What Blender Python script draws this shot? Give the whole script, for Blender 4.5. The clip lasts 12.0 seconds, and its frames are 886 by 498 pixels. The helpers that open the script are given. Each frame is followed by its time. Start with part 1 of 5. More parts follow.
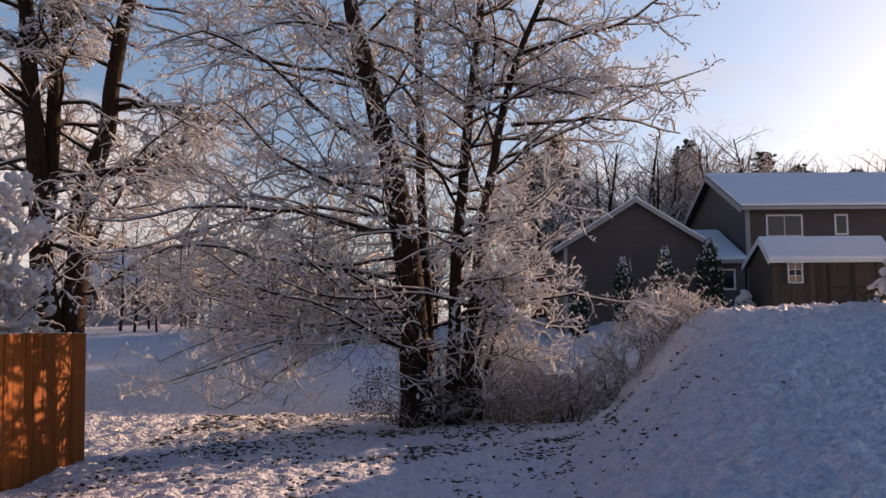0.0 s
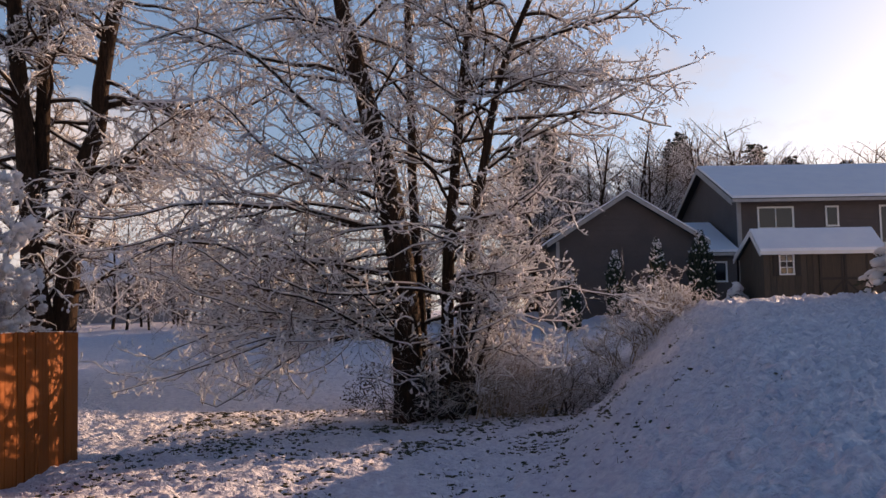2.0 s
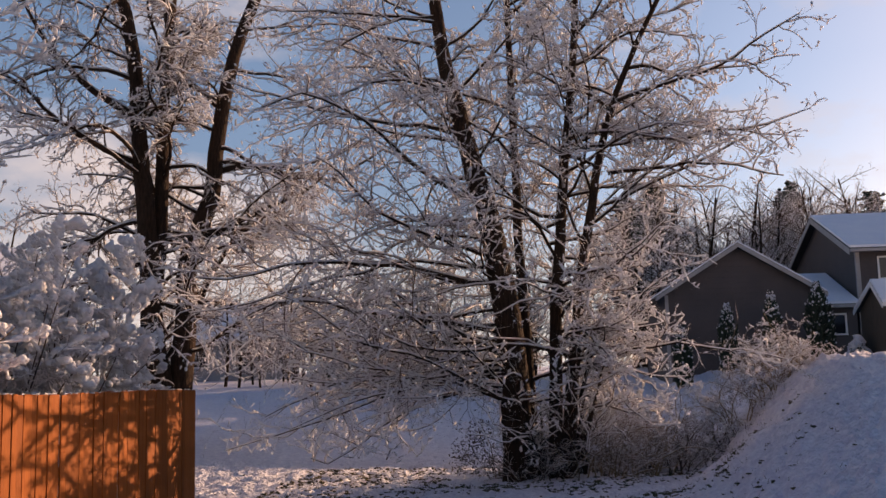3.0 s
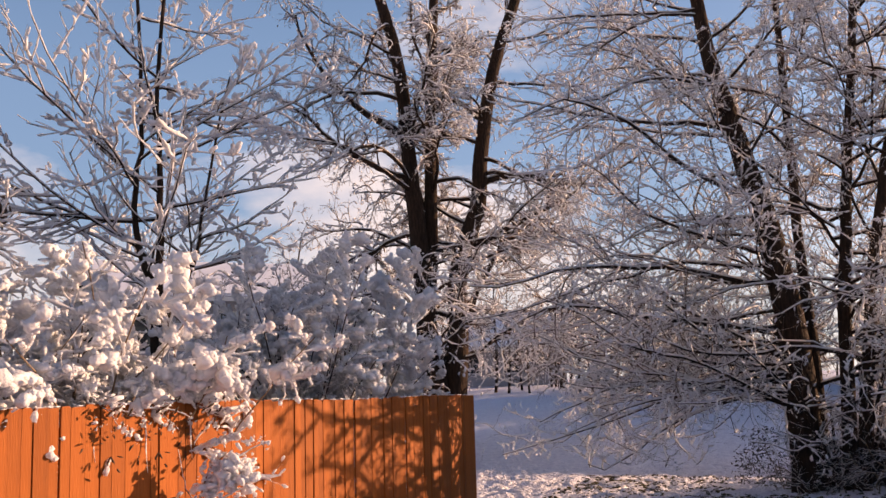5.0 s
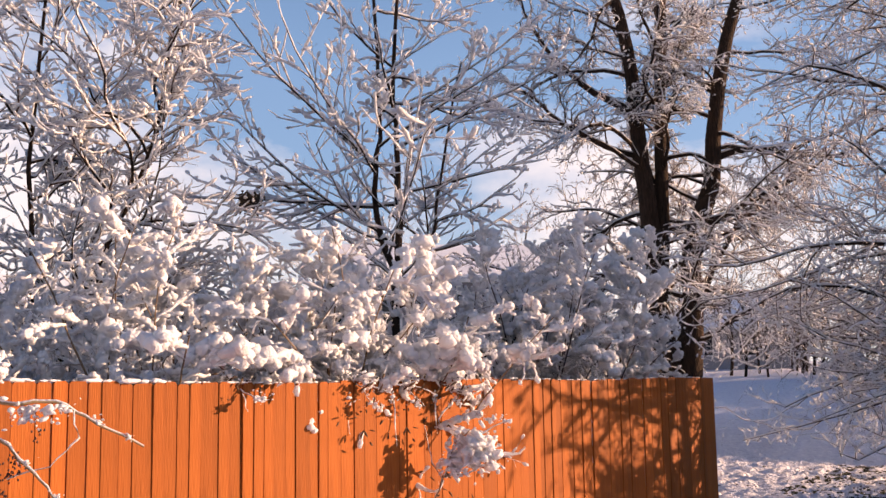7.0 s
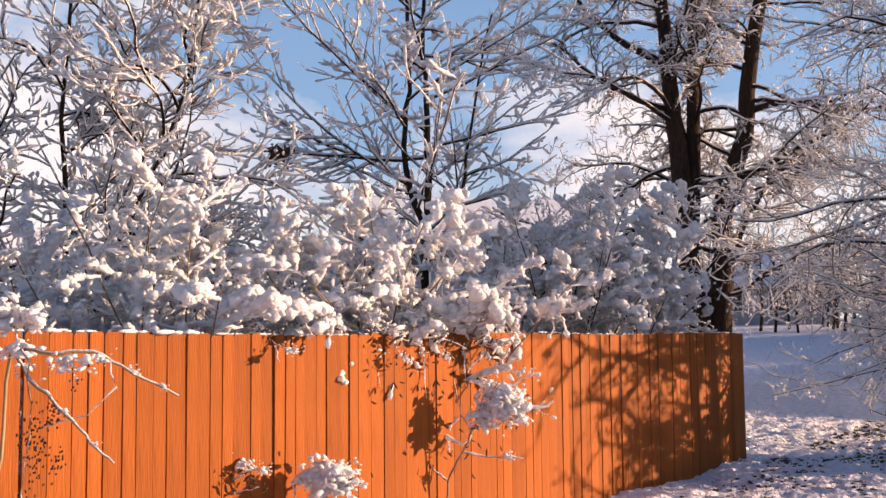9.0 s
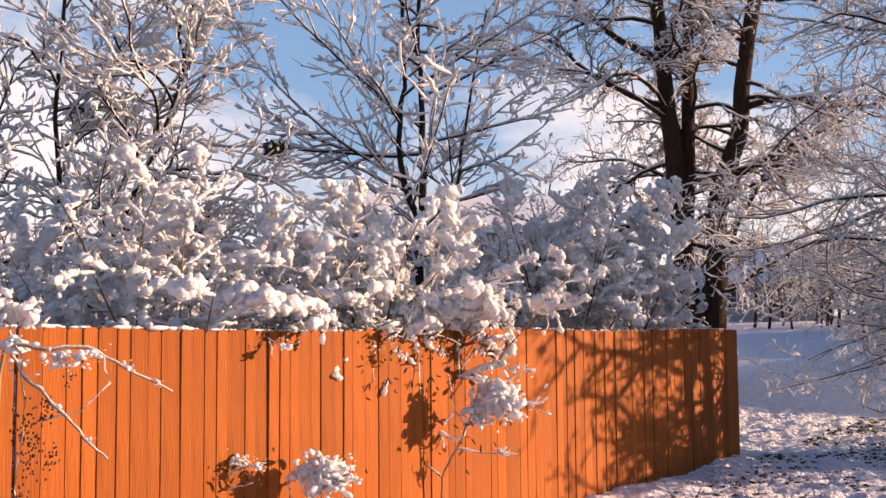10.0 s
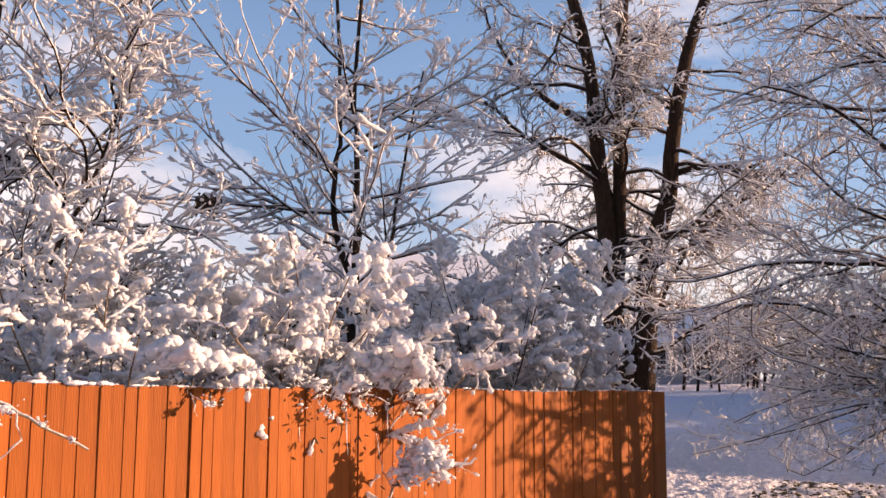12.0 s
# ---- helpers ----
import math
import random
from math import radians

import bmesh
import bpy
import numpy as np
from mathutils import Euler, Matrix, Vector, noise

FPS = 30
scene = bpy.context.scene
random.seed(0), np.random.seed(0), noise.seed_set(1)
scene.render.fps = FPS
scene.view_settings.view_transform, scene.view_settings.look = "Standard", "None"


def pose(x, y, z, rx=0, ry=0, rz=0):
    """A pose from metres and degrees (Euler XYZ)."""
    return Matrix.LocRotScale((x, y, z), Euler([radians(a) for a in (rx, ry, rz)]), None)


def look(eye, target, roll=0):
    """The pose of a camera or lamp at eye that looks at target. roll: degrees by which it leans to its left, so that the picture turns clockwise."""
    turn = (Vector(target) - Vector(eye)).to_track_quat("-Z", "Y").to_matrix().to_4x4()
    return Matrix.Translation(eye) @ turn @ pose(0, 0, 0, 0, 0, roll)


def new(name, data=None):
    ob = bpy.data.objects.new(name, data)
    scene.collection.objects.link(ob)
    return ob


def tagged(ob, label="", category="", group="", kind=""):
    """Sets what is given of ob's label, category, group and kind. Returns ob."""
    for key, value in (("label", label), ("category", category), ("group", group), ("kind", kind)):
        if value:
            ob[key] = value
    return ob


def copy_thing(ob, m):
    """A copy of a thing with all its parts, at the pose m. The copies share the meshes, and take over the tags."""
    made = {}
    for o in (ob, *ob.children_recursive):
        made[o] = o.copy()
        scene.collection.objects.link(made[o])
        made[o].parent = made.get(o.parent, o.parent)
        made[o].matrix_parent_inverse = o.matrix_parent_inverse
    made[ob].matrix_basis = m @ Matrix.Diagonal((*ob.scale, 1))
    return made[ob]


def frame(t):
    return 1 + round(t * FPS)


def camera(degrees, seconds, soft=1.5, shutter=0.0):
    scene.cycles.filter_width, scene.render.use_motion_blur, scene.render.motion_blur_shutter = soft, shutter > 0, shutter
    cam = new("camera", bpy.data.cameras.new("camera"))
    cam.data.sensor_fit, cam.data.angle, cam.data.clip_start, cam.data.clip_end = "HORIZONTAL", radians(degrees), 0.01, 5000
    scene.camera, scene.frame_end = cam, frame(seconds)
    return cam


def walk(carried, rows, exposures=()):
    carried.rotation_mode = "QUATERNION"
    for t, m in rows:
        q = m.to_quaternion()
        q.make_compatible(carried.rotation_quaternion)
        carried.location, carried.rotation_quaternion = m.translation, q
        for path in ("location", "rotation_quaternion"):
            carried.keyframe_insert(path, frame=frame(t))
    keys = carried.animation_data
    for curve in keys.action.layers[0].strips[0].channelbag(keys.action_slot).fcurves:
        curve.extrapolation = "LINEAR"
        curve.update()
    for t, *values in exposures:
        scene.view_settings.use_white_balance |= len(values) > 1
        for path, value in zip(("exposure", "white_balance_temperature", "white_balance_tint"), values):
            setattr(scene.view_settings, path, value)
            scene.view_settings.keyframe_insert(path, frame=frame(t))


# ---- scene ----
# ---- camera ----
cam = camera(49.52, 12.0)
PATH = [
    (0, look((0.267, -0.088, 1.85), (6.172, 7.939, 2.692), -0.42)),
    (0.5, look((0.271, -0.091, 1.85), (6.272, 7.866, 2.676), -0.57)),
    (1, look((0.275, -0.094, 1.85), (6.374, 7.793, 2.620), -0.66)),
    (1.5, look((0.275, -0.094, 1.85), (6.362, 7.806, 2.583), -0.63)),
    (2, look((0.270, -0.090, 1.85), (6.240, 7.893, 2.640), -0.99)),
    (2.5, look((0.251, -0.076, 1.85), (5.790, 8.169, 3.005), -1.37)),
    (3, look((0.229, -0.063, 1.85), (5.278, 8.457, 3.239), -1.24)),
    (3.5, look((0.197, -0.045, 1.85), (4.525, 8.847, 3.332), -1.34)),
    (3.7, look((0.185, -0.040, 1.85), (4.270, 8.995, 3.148), -0.75)),
    (5.3, look((0.101, -0.012, 1.85), (2.327, 9.616, 3.386), -1.41)),
    (5.5, look((0.091, -0.009, 1.85), (2.099, 9.667, 3.379), -1.31)),
    (6, look((0.070, -0.005, 1.85), (1.607, 9.763, 3.341), -0.75)),
    (6.5, look((0.039, -0.002, 1.85), (0.891, 9.855, 3.303), -0.53)),
    (7, look((0.012, -0.000, 1.85), (0.283, 9.906, 3.189), -0.32)),
    (7.2, look((0.006, -0.000, 1.85), (0.143, 9.929, 3.032), -0.18)),
    (9, look((-0.001, -0.000, 1.85), (-0.024, 9.963, 2.712), 0.11)),
    (9.5, look((0.000, -0.000, 1.85), (0.001, 9.965, 2.689), 0.23)),
    (10, look((0.001, -0.000, 1.85), (0.031, 9.966, 2.672), 0.17)),
    (10.5, look((0.001, -0.000, 1.85), (0.035, 9.956, 2.789), 0.30)),
    (11, look((0.006, -0.000, 1.85), (0.128, 9.930, 3.023), 0.74)),
    (11.5, look((0.020, -0.000, 1.85), (0.465, 9.899, 3.195), 0.84)),
    (12, look((0.032, -0.001, 1.85), (0.729, 9.871, 3.281), 0.86)),
]
walk(cam, PATH, exposures=((0, 0.42, 9600, 29), (1.5, 0.42, 9600, 30), (3.5, 0.36, 10000, 33), (5.5, 0.84, 9700, 33), (7.0, 0.91, 9300, 31), (9.5, 0.91, 9100, 28), (12.0, 0.91, 9400, 32)))

# ---- light ----
SUN_AZ, SUN_EL = 83.0, 14.0


def build_world():
    w = bpy.data.worlds.new("winter_sky")
    scene.world = w
    w.use_nodes = True
    nt = w.node_tree
    nt.nodes.clear()
    N = nt.nodes.new
    out = N("ShaderNodeOutputWorld")
    bg = N("ShaderNodeBackground")
    sky = N("ShaderNodeTexSky")
    sky.sky_type = 'NISHITA'
    sky.sun_disc = False
    sky.sun_elevation = radians(SUN_EL)
    sky.sun_rotation = radians(SUN_AZ)
    sky.air_density, sky.dust_density, sky.ozone_density = 1.0, 1.0, 2.5
    co = N("ShaderNodeTexCoord")
    sep = N("ShaderNodeSeparateXYZ")
    nt.links.new(co.outputs["Generated"], sep.inputs[0])
    mp = N("ShaderNodeMapping")
    mp.inputs["Scale"].default_value = (1, 1, 2.2)
    mp.inputs["Location"].default_value = (0.35, 0.1, 0.2)
    nt.links.new(co.outputs["Generated"], mp.inputs[0])
    no = N("ShaderNodeTexNoise")
    no.inputs["Scale"].default_value = 3.2
    no.inputs["Detail"].default_value = 7
    no.inputs["Roughness"].default_value = 0.55
    nt.links.new(mp.outputs[0], no.inputs["Vector"])
    # more cloud towards the horizon
    low = N("ShaderNodeMapRange")
    low.inputs["From Min"].default_value = 0.02
    low.inputs["From Max"].default_value = 0.42
    low.inputs["To Min"].default_value = 0.1
    low.inputs["To Max"].default_value = -0.13
    nt.links.new(sep.outputs["Z"], low.inputs["Value"])
    # the sky clears towards the sun
    dot = N("ShaderNodeVectorMath")
    dot.operation = 'DOT_PRODUCT'
    nt.links.new(co.outputs["Generated"], dot.inputs[0])
    dot.inputs[1].default_value = (math.sin(radians(SUN_AZ - 16)), math.cos(radians(SUN_AZ - 16)), 0)
    clear = N("ShaderNodeMapRange")
    clear.inputs["From Min"].default_value, clear.inputs["From Max"].default_value = 0.72, 0.95
    clear.inputs["To Min"].default_value, clear.inputs["To Max"].default_value = 0.0, 0.06
    nt.links.new(dot.outputs["Value"], clear.inputs["Value"])
    less = N("ShaderNodeMath")
    less.operation = 'SUBTRACT'
    nt.links.new(low.outputs[0], less.inputs[0])
    nt.links.new(clear.outputs[0], less.inputs[1])
    # one bank of cloud stands beyond the tall maple
    puff = N("ShaderNodeVectorMath")
    puff.operation = 'DOT_PRODUCT'
    nt.links.new(co.outputs["Generated"], puff.inputs[0])
    puff.inputs[1].default_value = (0.267, 0.933, 0.242)
    heap = N("ShaderNodeMapRange")
    heap.inputs["From Min"].default_value, heap.inputs["From Max"].default_value = 0.975, 0.998
    heap.inputs["To Min"].default_value, heap.inputs["To Max"].default_value = 0.0, 0.13
    nt.links.new(puff.outputs["Value"], heap.inputs["Value"])
    more = N("ShaderNodeMath")
    nt.links.new(less.outputs[0], more.inputs[0])
    nt.links.new(heap.outputs[0], more.inputs[1])
    # another drifts behind the crab apple
    drift = N("ShaderNodeVectorMath")
    drift.operation = 'DOT_PRODUCT'
    nt.links.new(co.outputs["Generated"], drift.inputs[0])
    drift.inputs[1].default_value = (-0.36, 0.89, 0.28)
    bank = N("ShaderNodeMapRange")
    bank.inputs["From Min"].default_value, bank.inputs["From Max"].default_value = 0.955, 0.99
    bank.inputs["To Min"].default_value, bank.inputs["To Max"].default_value = 0.0, 0.11
    nt.links.new(drift.outputs["Value"], bank.inputs["Value"])
    both = N("ShaderNodeMath")
    nt.links.new(more.outputs[0], both.inputs[0])
    nt.links.new(bank.outputs[0], both.inputs[1])
    less = both
    add = N("ShaderNodeMath")
    nt.links.new(no.outputs["Fac"], add.inputs[0])
    nt.links.new(less.outputs[0], add.inputs[1])
    ramp = N("ShaderNodeValToRGB")
    ramp.color_ramp.elements[0].position = 0.5
    ramp.color_ramp.elements[1].position = 0.66
    nt.links.new(add.outputs[0], ramp.inputs[0])
    mix = N("ShaderNodeMix")
    mix.data_type = 'RGBA'
    nt.links.new(ramp.outputs[0], mix.inputs["Factor"])
    hs = N("ShaderNodeHueSaturation")
    hs.inputs["Saturation"].default_value = 1.35
    hs.inputs["Value"].default_value = 1.25
    hs.inputs["Hue"].default_value = 0.507
    nt.links.new(sky.outputs[0], hs.inputs["Color"])
    clean = N("ShaderNodeMix")
    clean.data_type = 'RGBA'
    pale = N("ShaderNodeMapRange")
    pale.inputs["From Min"].default_value, pale.inputs["From Max"].default_value = 0.3, 0.62
    pale.inputs["To Min"].default_value, pale.inputs["To Max"].default_value = 0.6, 0.0
    nt.links.new(sep.outputs["Z"], pale.inputs["Value"])
    nt.links.new(pale.outputs[0], clean.inputs["Factor"])
    nt.links.new(hs.outputs[0], clean.inputs["A"])
    clean.inputs["B"].default_value = (1.45, 3.4, 6.5, 1)
    # the sky pales towards the sun
    glow = N("ShaderNodeMapRange")
    glow.inputs["From Min"].default_value, glow.inputs["From Max"].default_value = 0.78, 0.99
    glow.inputs["To Min"].default_value, glow.inputs["To Max"].default_value = 1.0, 1.65
    nt.links.new(dot.outputs["Value"], glow.inputs["Value"])
    lift = N("ShaderNodeVectorMath")
    lift.operation = 'SCALE'
    nt.links.new(clean.outputs["Result"], lift.inputs[0])
    nt.links.new(glow.outputs[0], lift.inputs["Scale"])
    nt.links.new(lift.outputs[0], mix.inputs["A"])
    mix.inputs["B"].default_value = (5.2, 6.2, 7.6, 1)
    haze = N("ShaderNodeMapRange")
    haze.inputs["From Min"].default_value, haze.inputs["From Max"].default_value = 0.0, 0.17
    haze.inputs["To Min"].default_value, haze.inputs["To Max"].default_value = 0.95, 0.0
    nt.links.new(sep.outputs["Z"], haze.inputs["Value"])
    mh = N("ShaderNodeMix")
    mh.data_type = 'RGBA'
    nt.links.new(haze.outputs[0], mh.inputs["Factor"])
    nt.links.new(mix.outputs["Result"], mh.inputs["A"])
    mh.inputs["B"].default_value = (5.5, 6.9, 8.1, 1)
    nt.links.new(mh.outputs["Result"], bg.inputs["Color"])
    bg.inputs["Strength"].default_value = 0.086
    nt.links.new(bg.outputs[0], out.inputs[0])


build_world()
sun = new("sun", bpy.data.lights.new("sun", 'SUN'))
sun.data.energy, sun.data.angle, sun.data.color = 5.0, radians(0.4), (1.0, 0.84, 0.67)
_a, _e = radians(SUN_AZ), radians(SUN_EL)
sun.matrix_world = look((0, 0, 30), (-math.sin(_a) * math.cos(_e), -math.cos(_a) * math.cos(_e), 30 - math.sin(_e)))


# ---- materials ----
def mat(name, col, col2=None, rough=0.8, scale=8.0, bump=0.0, bscale=40.0, metal=0.0, spec=0.3, fine=0.0, stretch=None, island=0.0, per_object=0.0, sss=0.0, deep=0.02):
    """A surface that varies between two colours at a coarse and a fine scale, with relief."""
    m = bpy.data.materials.new(name)
    m.use_nodes = True
    nt = m.node_tree
    b = nt.nodes["Principled BSDF"]
    b.inputs["Roughness"].default_value = rough
    b.inputs["Metallic"].default_value = metal
    b.inputs["Specular IOR Level"].default_value = spec
    if sss:
        b.inputs["Subsurface Weight"].default_value = sss
        b.inputs["Subsurface Radius"].default_value = (0.03, 0.03, 0.035)
        b.inputs["Subsurface Scale"].default_value = 1.0
    N, link = nt.nodes.new, nt.links.new
    co = N("ShaderNodeTexCoord")
    src = co.outputs["Object"]
    if stretch:
        mp = N("ShaderNodeMapping")
        mp.inputs["Scale"].default_value = stretch
        link(src, mp.inputs[0])
        src = mp.outputs[0]
    no = N("ShaderNodeTexNoise")
    no.inputs["Scale"].default_value = scale
    no.inputs["Detail"].default_value = 6
    no.inputs["Roughness"].default_value = 0.65
    link(src, no.inputs["Vector"])
    mix = N("ShaderNodeMix")
    mix.data_type = 'RGBA'
    mix.inputs["A"].default_value = (*col, 1)
    mix.inputs["B"].default_value = (*(col2 or col), 1)
    mr = N("ShaderNodeMapRange")
    mr.inputs["From Min"].default_value, mr.inputs["From Max"].default_value = 0.3, 0.7
    link(no.outputs["Fac"], mr.inputs["Value"])
    link(mr.outputs[0], mix.inputs["Factor"])
    last = mix.outputs["Result"]
    if island or per_object:
        hs = N("ShaderNodeHueSaturation")
        rr = N("ShaderNodeMapRange")
        if island:
            g = N("ShaderNodeNewGeometry")
            link(g.outputs["Random Per Island"], rr.inputs["Value"])
        else:
            g = N("ShaderNodeObjectInfo")
            link(g.outputs["Random"], rr.inputs["Value"])
        k = island or per_object
        rr.inputs["To Min"].default_value, rr.inputs["To Max"].default_value = 1 - k, 1 + k
        link(rr.outputs[0], hs.inputs["Value"])
        link(last, hs.inputs["Color"])
        last = hs.outputs[0]
    link(last, b.inputs["Base Color"])
    if bump:
        n2 = N("ShaderNodeTexNoise")
        n2.inputs["Scale"].default_value = bscale
        n2.inputs["Detail"].default_value = 5
        link(src, n2.inputs["Vector"])
        bp = N("ShaderNodeBump")
        bp.inputs["Strength"].default_value = bump
        bp.inputs["Distance"].default_value = deep
        link(n2.outputs["Fac"], bp.inputs["Height"])
        link(bp.outputs[0], b.inputs["Normal"])
    return m


def glass_mat():
    m = bpy.data.materials.new("window_glass")
    m.use_nodes = True
    b = m.node_tree.nodes["Principled BSDF"]
    b.inputs["Base Color"].default_value = (0.02, 0.022, 0.026, 1)
    b.inputs["Roughness"].default_value = 0.04
    b.inputs["Specular IOR Level"].default_value = 0.6
    return m


def let_light_through(m, share, tint=(0.85, 0.86, 0.88)):
    """Snow passes on some of the light that falls on its far side."""
    nt = m.node_tree
    N, link = nt.nodes.new, nt.links.new
    out = next(n for n in nt.nodes if n.type == 'OUTPUT_MATERIAL')
    b = nt.nodes["Principled BSDF"]
    tr = N("ShaderNodeBsdfTranslucent")
    tr.inputs["Color"].default_value = (*tint, 1)
    mx = N("ShaderNodeMixShader")
    mx.inputs[0].default_value = share
    link(b.outputs[0], mx.inputs[1])
    link(tr.outputs[0], mx.inputs[2])
    link(mx.outputs[0], out.inputs["Surface"])
    return m


def snowy_twig(name, bark, bark2, cover=-0.15, scale=14.0):
    """Thin wood with snow lying on the upper side, ragged at its edge."""
    m = mat(name, bark, bark2, rough=0.85, scale=5)
    nt = m.node_tree
    N, link = nt.nodes.new, nt.links.new
    b = nt.nodes["Principled BSDF"]
    wood = b.inputs["Base Color"].links[0].from_socket
    g = N("ShaderNodeNewGeometry")
    sp = N("ShaderNodeSeparateXYZ")
    link(g.outputs["Normal"], sp.inputs[0])
    co = N("ShaderNodeTexCoord")
    no = N("ShaderNodeTexNoise")
    no.inputs["Scale"].default_value = scale
    no.inputs["Detail"].default_value = 3
    link(co.outputs["Object"], no.inputs["Vector"])
    ad = N("ShaderNodeMath")
    ad.operation = 'MULTIPLY_ADD'
    ad.inputs[1].default_value = 2.2
    ad.inputs[2].default_value = -1.1
    link(no.outputs["Fac"], ad.inputs[0])
    su = N("ShaderNodeMath")
    link(sp.outputs["Z"], su.inputs[0])
    link(ad.outputs[0], su.inputs[1])
    mr = N("ShaderNodeMapRange")
    mr.inputs["From Min"].default_value, mr.inputs["From Max"].default_value = cover - 0.12, cover + 0.12
    link(su.outputs[0], mr.inputs["Value"])
    mx = N("ShaderNodeMix")
    mx.data_type = 'RGBA'
    link(mr.outputs[0], mx.inputs["Factor"])
    link(wood, mx.inputs["A"])
    mx.inputs["B"].default_value = (0.84, 0.85, 0.88, 1)
    link(mx.outputs["Result"], b.inputs["Base Color"])
    return m


TWIG = snowy_twig("snowy_twig", (0.05, 0.024, 0.015), (0.115, 0.058, 0.037), 0.22, 9.0)
TWIG_SHRUB = snowy_twig("snowy_shrub_twig", (0.16, 0.10, 0.065), (0.28, 0.19, 0.12), 0.1)
TWIG_FAR = snowy_twig("frosted_twig", (0.085, 0.055, 0.042), (0.16, 0.11, 0.085), -0.3, 1.5)
TWIG_STRAW = snowy_twig("snowy_stalk", (0.26, 0.155, 0.09), (0.14, 0.082, 0.05), 0.3)
TWIG_DARK = snowy_twig("dark_bramble", (0.06, 0.035, 0.024), (0.11, 0.07, 0.045), 0.55)
SNOW = mat("snow", (0.90, 0.90, 0.92), (0.82, 0.83, 0.87), rough=0.6, scale=9, bump=0.8, bscale=38, spec=0.3, deep=0.03)
for _m in (TWIG, TWIG_FAR):
    let_light_through(_m, 0.08, (0.88, 0.75, 0.68))
for _m in (TWIG_SHRUB, TWIG_STRAW):
    let_light_through(_m, 0.12, (0.8, 0.62, 0.5))
let_light_through(SNOW, 0.33, (0.92, 0.89, 0.88))
SNOW_ROOF = mat("roof_snow", (0.84, 0.86, 0.90), (0.76, 0.79, 0.86), rough=0.6, scale=1.5, bump=0.5, bscale=6)
# the darker bluish blotches put the shade of small dimples into the colour
SNOW_GROUND = mat("shade_mottled_snow", (0.89, 0.875, 0.91), (0.59, 0.58, 0.67), rough=0.55, scale=8, bump=0.9, bscale=14, spec=0.35, deep=0.08)
BARK = mat("bark", (0.016, 0.009, 0.006), (0.058, 0.034, 0.023), rough=0.95, scale=7, bump=1.0, bscale=12, stretch=(3, 3, 0.6), deep=0.07, spec=0.15)
BARK_TWIG = mat("twig_bark", (0.045, 0.024, 0.016), (0.11, 0.062, 0.04), rough=0.9, scale=5)
BARK_SHRUB = mat("shrub_bark", (0.16, 0.10, 0.065), (0.28, 0.19, 0.12), rough=0.9, scale=5)
FENCE = mat("stained_cedar", (0.345, 0.092, 0.018), (0.235, 0.058, 0.011), rough=0.7, scale=4, bump=0.35, bscale=26, stretch=(4, 4, 0.3), per_object=0.18, spec=0.16)
SIDING = mat("taupe_siding", (0.105, 0.085, 0.082), (0.085, 0.069, 0.067), rough=0.7, scale=1.2, bump=0.1, bscale=30)
SHED_WOOD = mat("weathered_boards", (0.115, 0.084, 0.06), (0.07, 0.052, 0.04), rough=0.85, scale=4, bump=0.4, bscale=20, stretch=(5, 5, 0.5), per_object=0.2)
DARK_TRIM = mat("dark_brown_paint", (0.05, 0.035, 0.028), (0.035, 0.026, 0.02), rough=0.6)
WHITE = mat("white_paint", (0.80, 0.79, 0.76), (0.72, 0.71, 0.68), rough=0.5, scale=2)
# white trim paint, greyed so that the shade on the houses is in its colour
TRIM = mat("dim_white_trim", (0.40, 0.38, 0.37), (0.30, 0.285, 0.28), rough=0.6, scale=3)
SHINGLE = mat("asphalt_shingle", (0.07, 0.065, 0.06), (0.045, 0.042, 0.04), rough=0.9, scale=3)
GLASS = glass_mat()
NEEDLE = mat("conifer_needles", (0.020, 0.030, 0.019), (0.038, 0.050, 0.032), rough=0.85, scale=3, island=0.3)
GRASS = mat("dry_grass", (0.11, 0.085, 0.045), (0.055, 0.055, 0.028), rough=0.9, scale=3, island=0.35)
STRAW = mat("straw_stalks", (0.36, 0.26, 0.15), (0.22, 0.15, 0.085), rough=0.9, scale=3, island=0.3)
LEAF = mat("withered_leaf", (0.10, 0.055, 0.03), (0.06, 0.035, 0.022), rough=0.8, scale=4, island=0.3)
FROST = mat("frosted_twigs", (0.46, 0.40, 0.37), (0.30, 0.245, 0.22), rough=0.8, scale=0.6, island=0.25)
BERRY = mat("dark_berry", (0.03, 0.012, 0.012), (0.05, 0.02, 0.02), rough=0.4, scale=10)

# ---- plan of the yard: X to the right and D ahead of a line 36 degrees east of the fence view ----
YAW = radians(36.34)
YR, YF = (math.cos(YAW), -math.sin(YAW)), (math.sin(YAW), math.cos(YAW))
YO = (0.267, -0.088)


def yard(X, D, z=0.0):
    return Vector((YO[0] + X * YR[0] + D * YF[0], YO[1] + X * YR[1] + D * YF[1], z))


def to_yard(x, y):
    dx, dy = x - YO[0], y - YO[1]
    return dx * YR[0] + dy * YR[1], dx * YF[0] + dy * YF[1]


def sstep(v):
    v = min(1.0, max(0.0, v))
    return v * v * (3 - 2 * v)


def ramp(v, xs, ys):
    return float(np.interp(v, xs, ys))


def bank_edge(D):
    return ramp(D, (0, 6, 10, 15, 18, 24, 30, 45), (-1.2, -0.3, 0.6, 1.65, 2.45, 3.0, 3.0, 3.0))


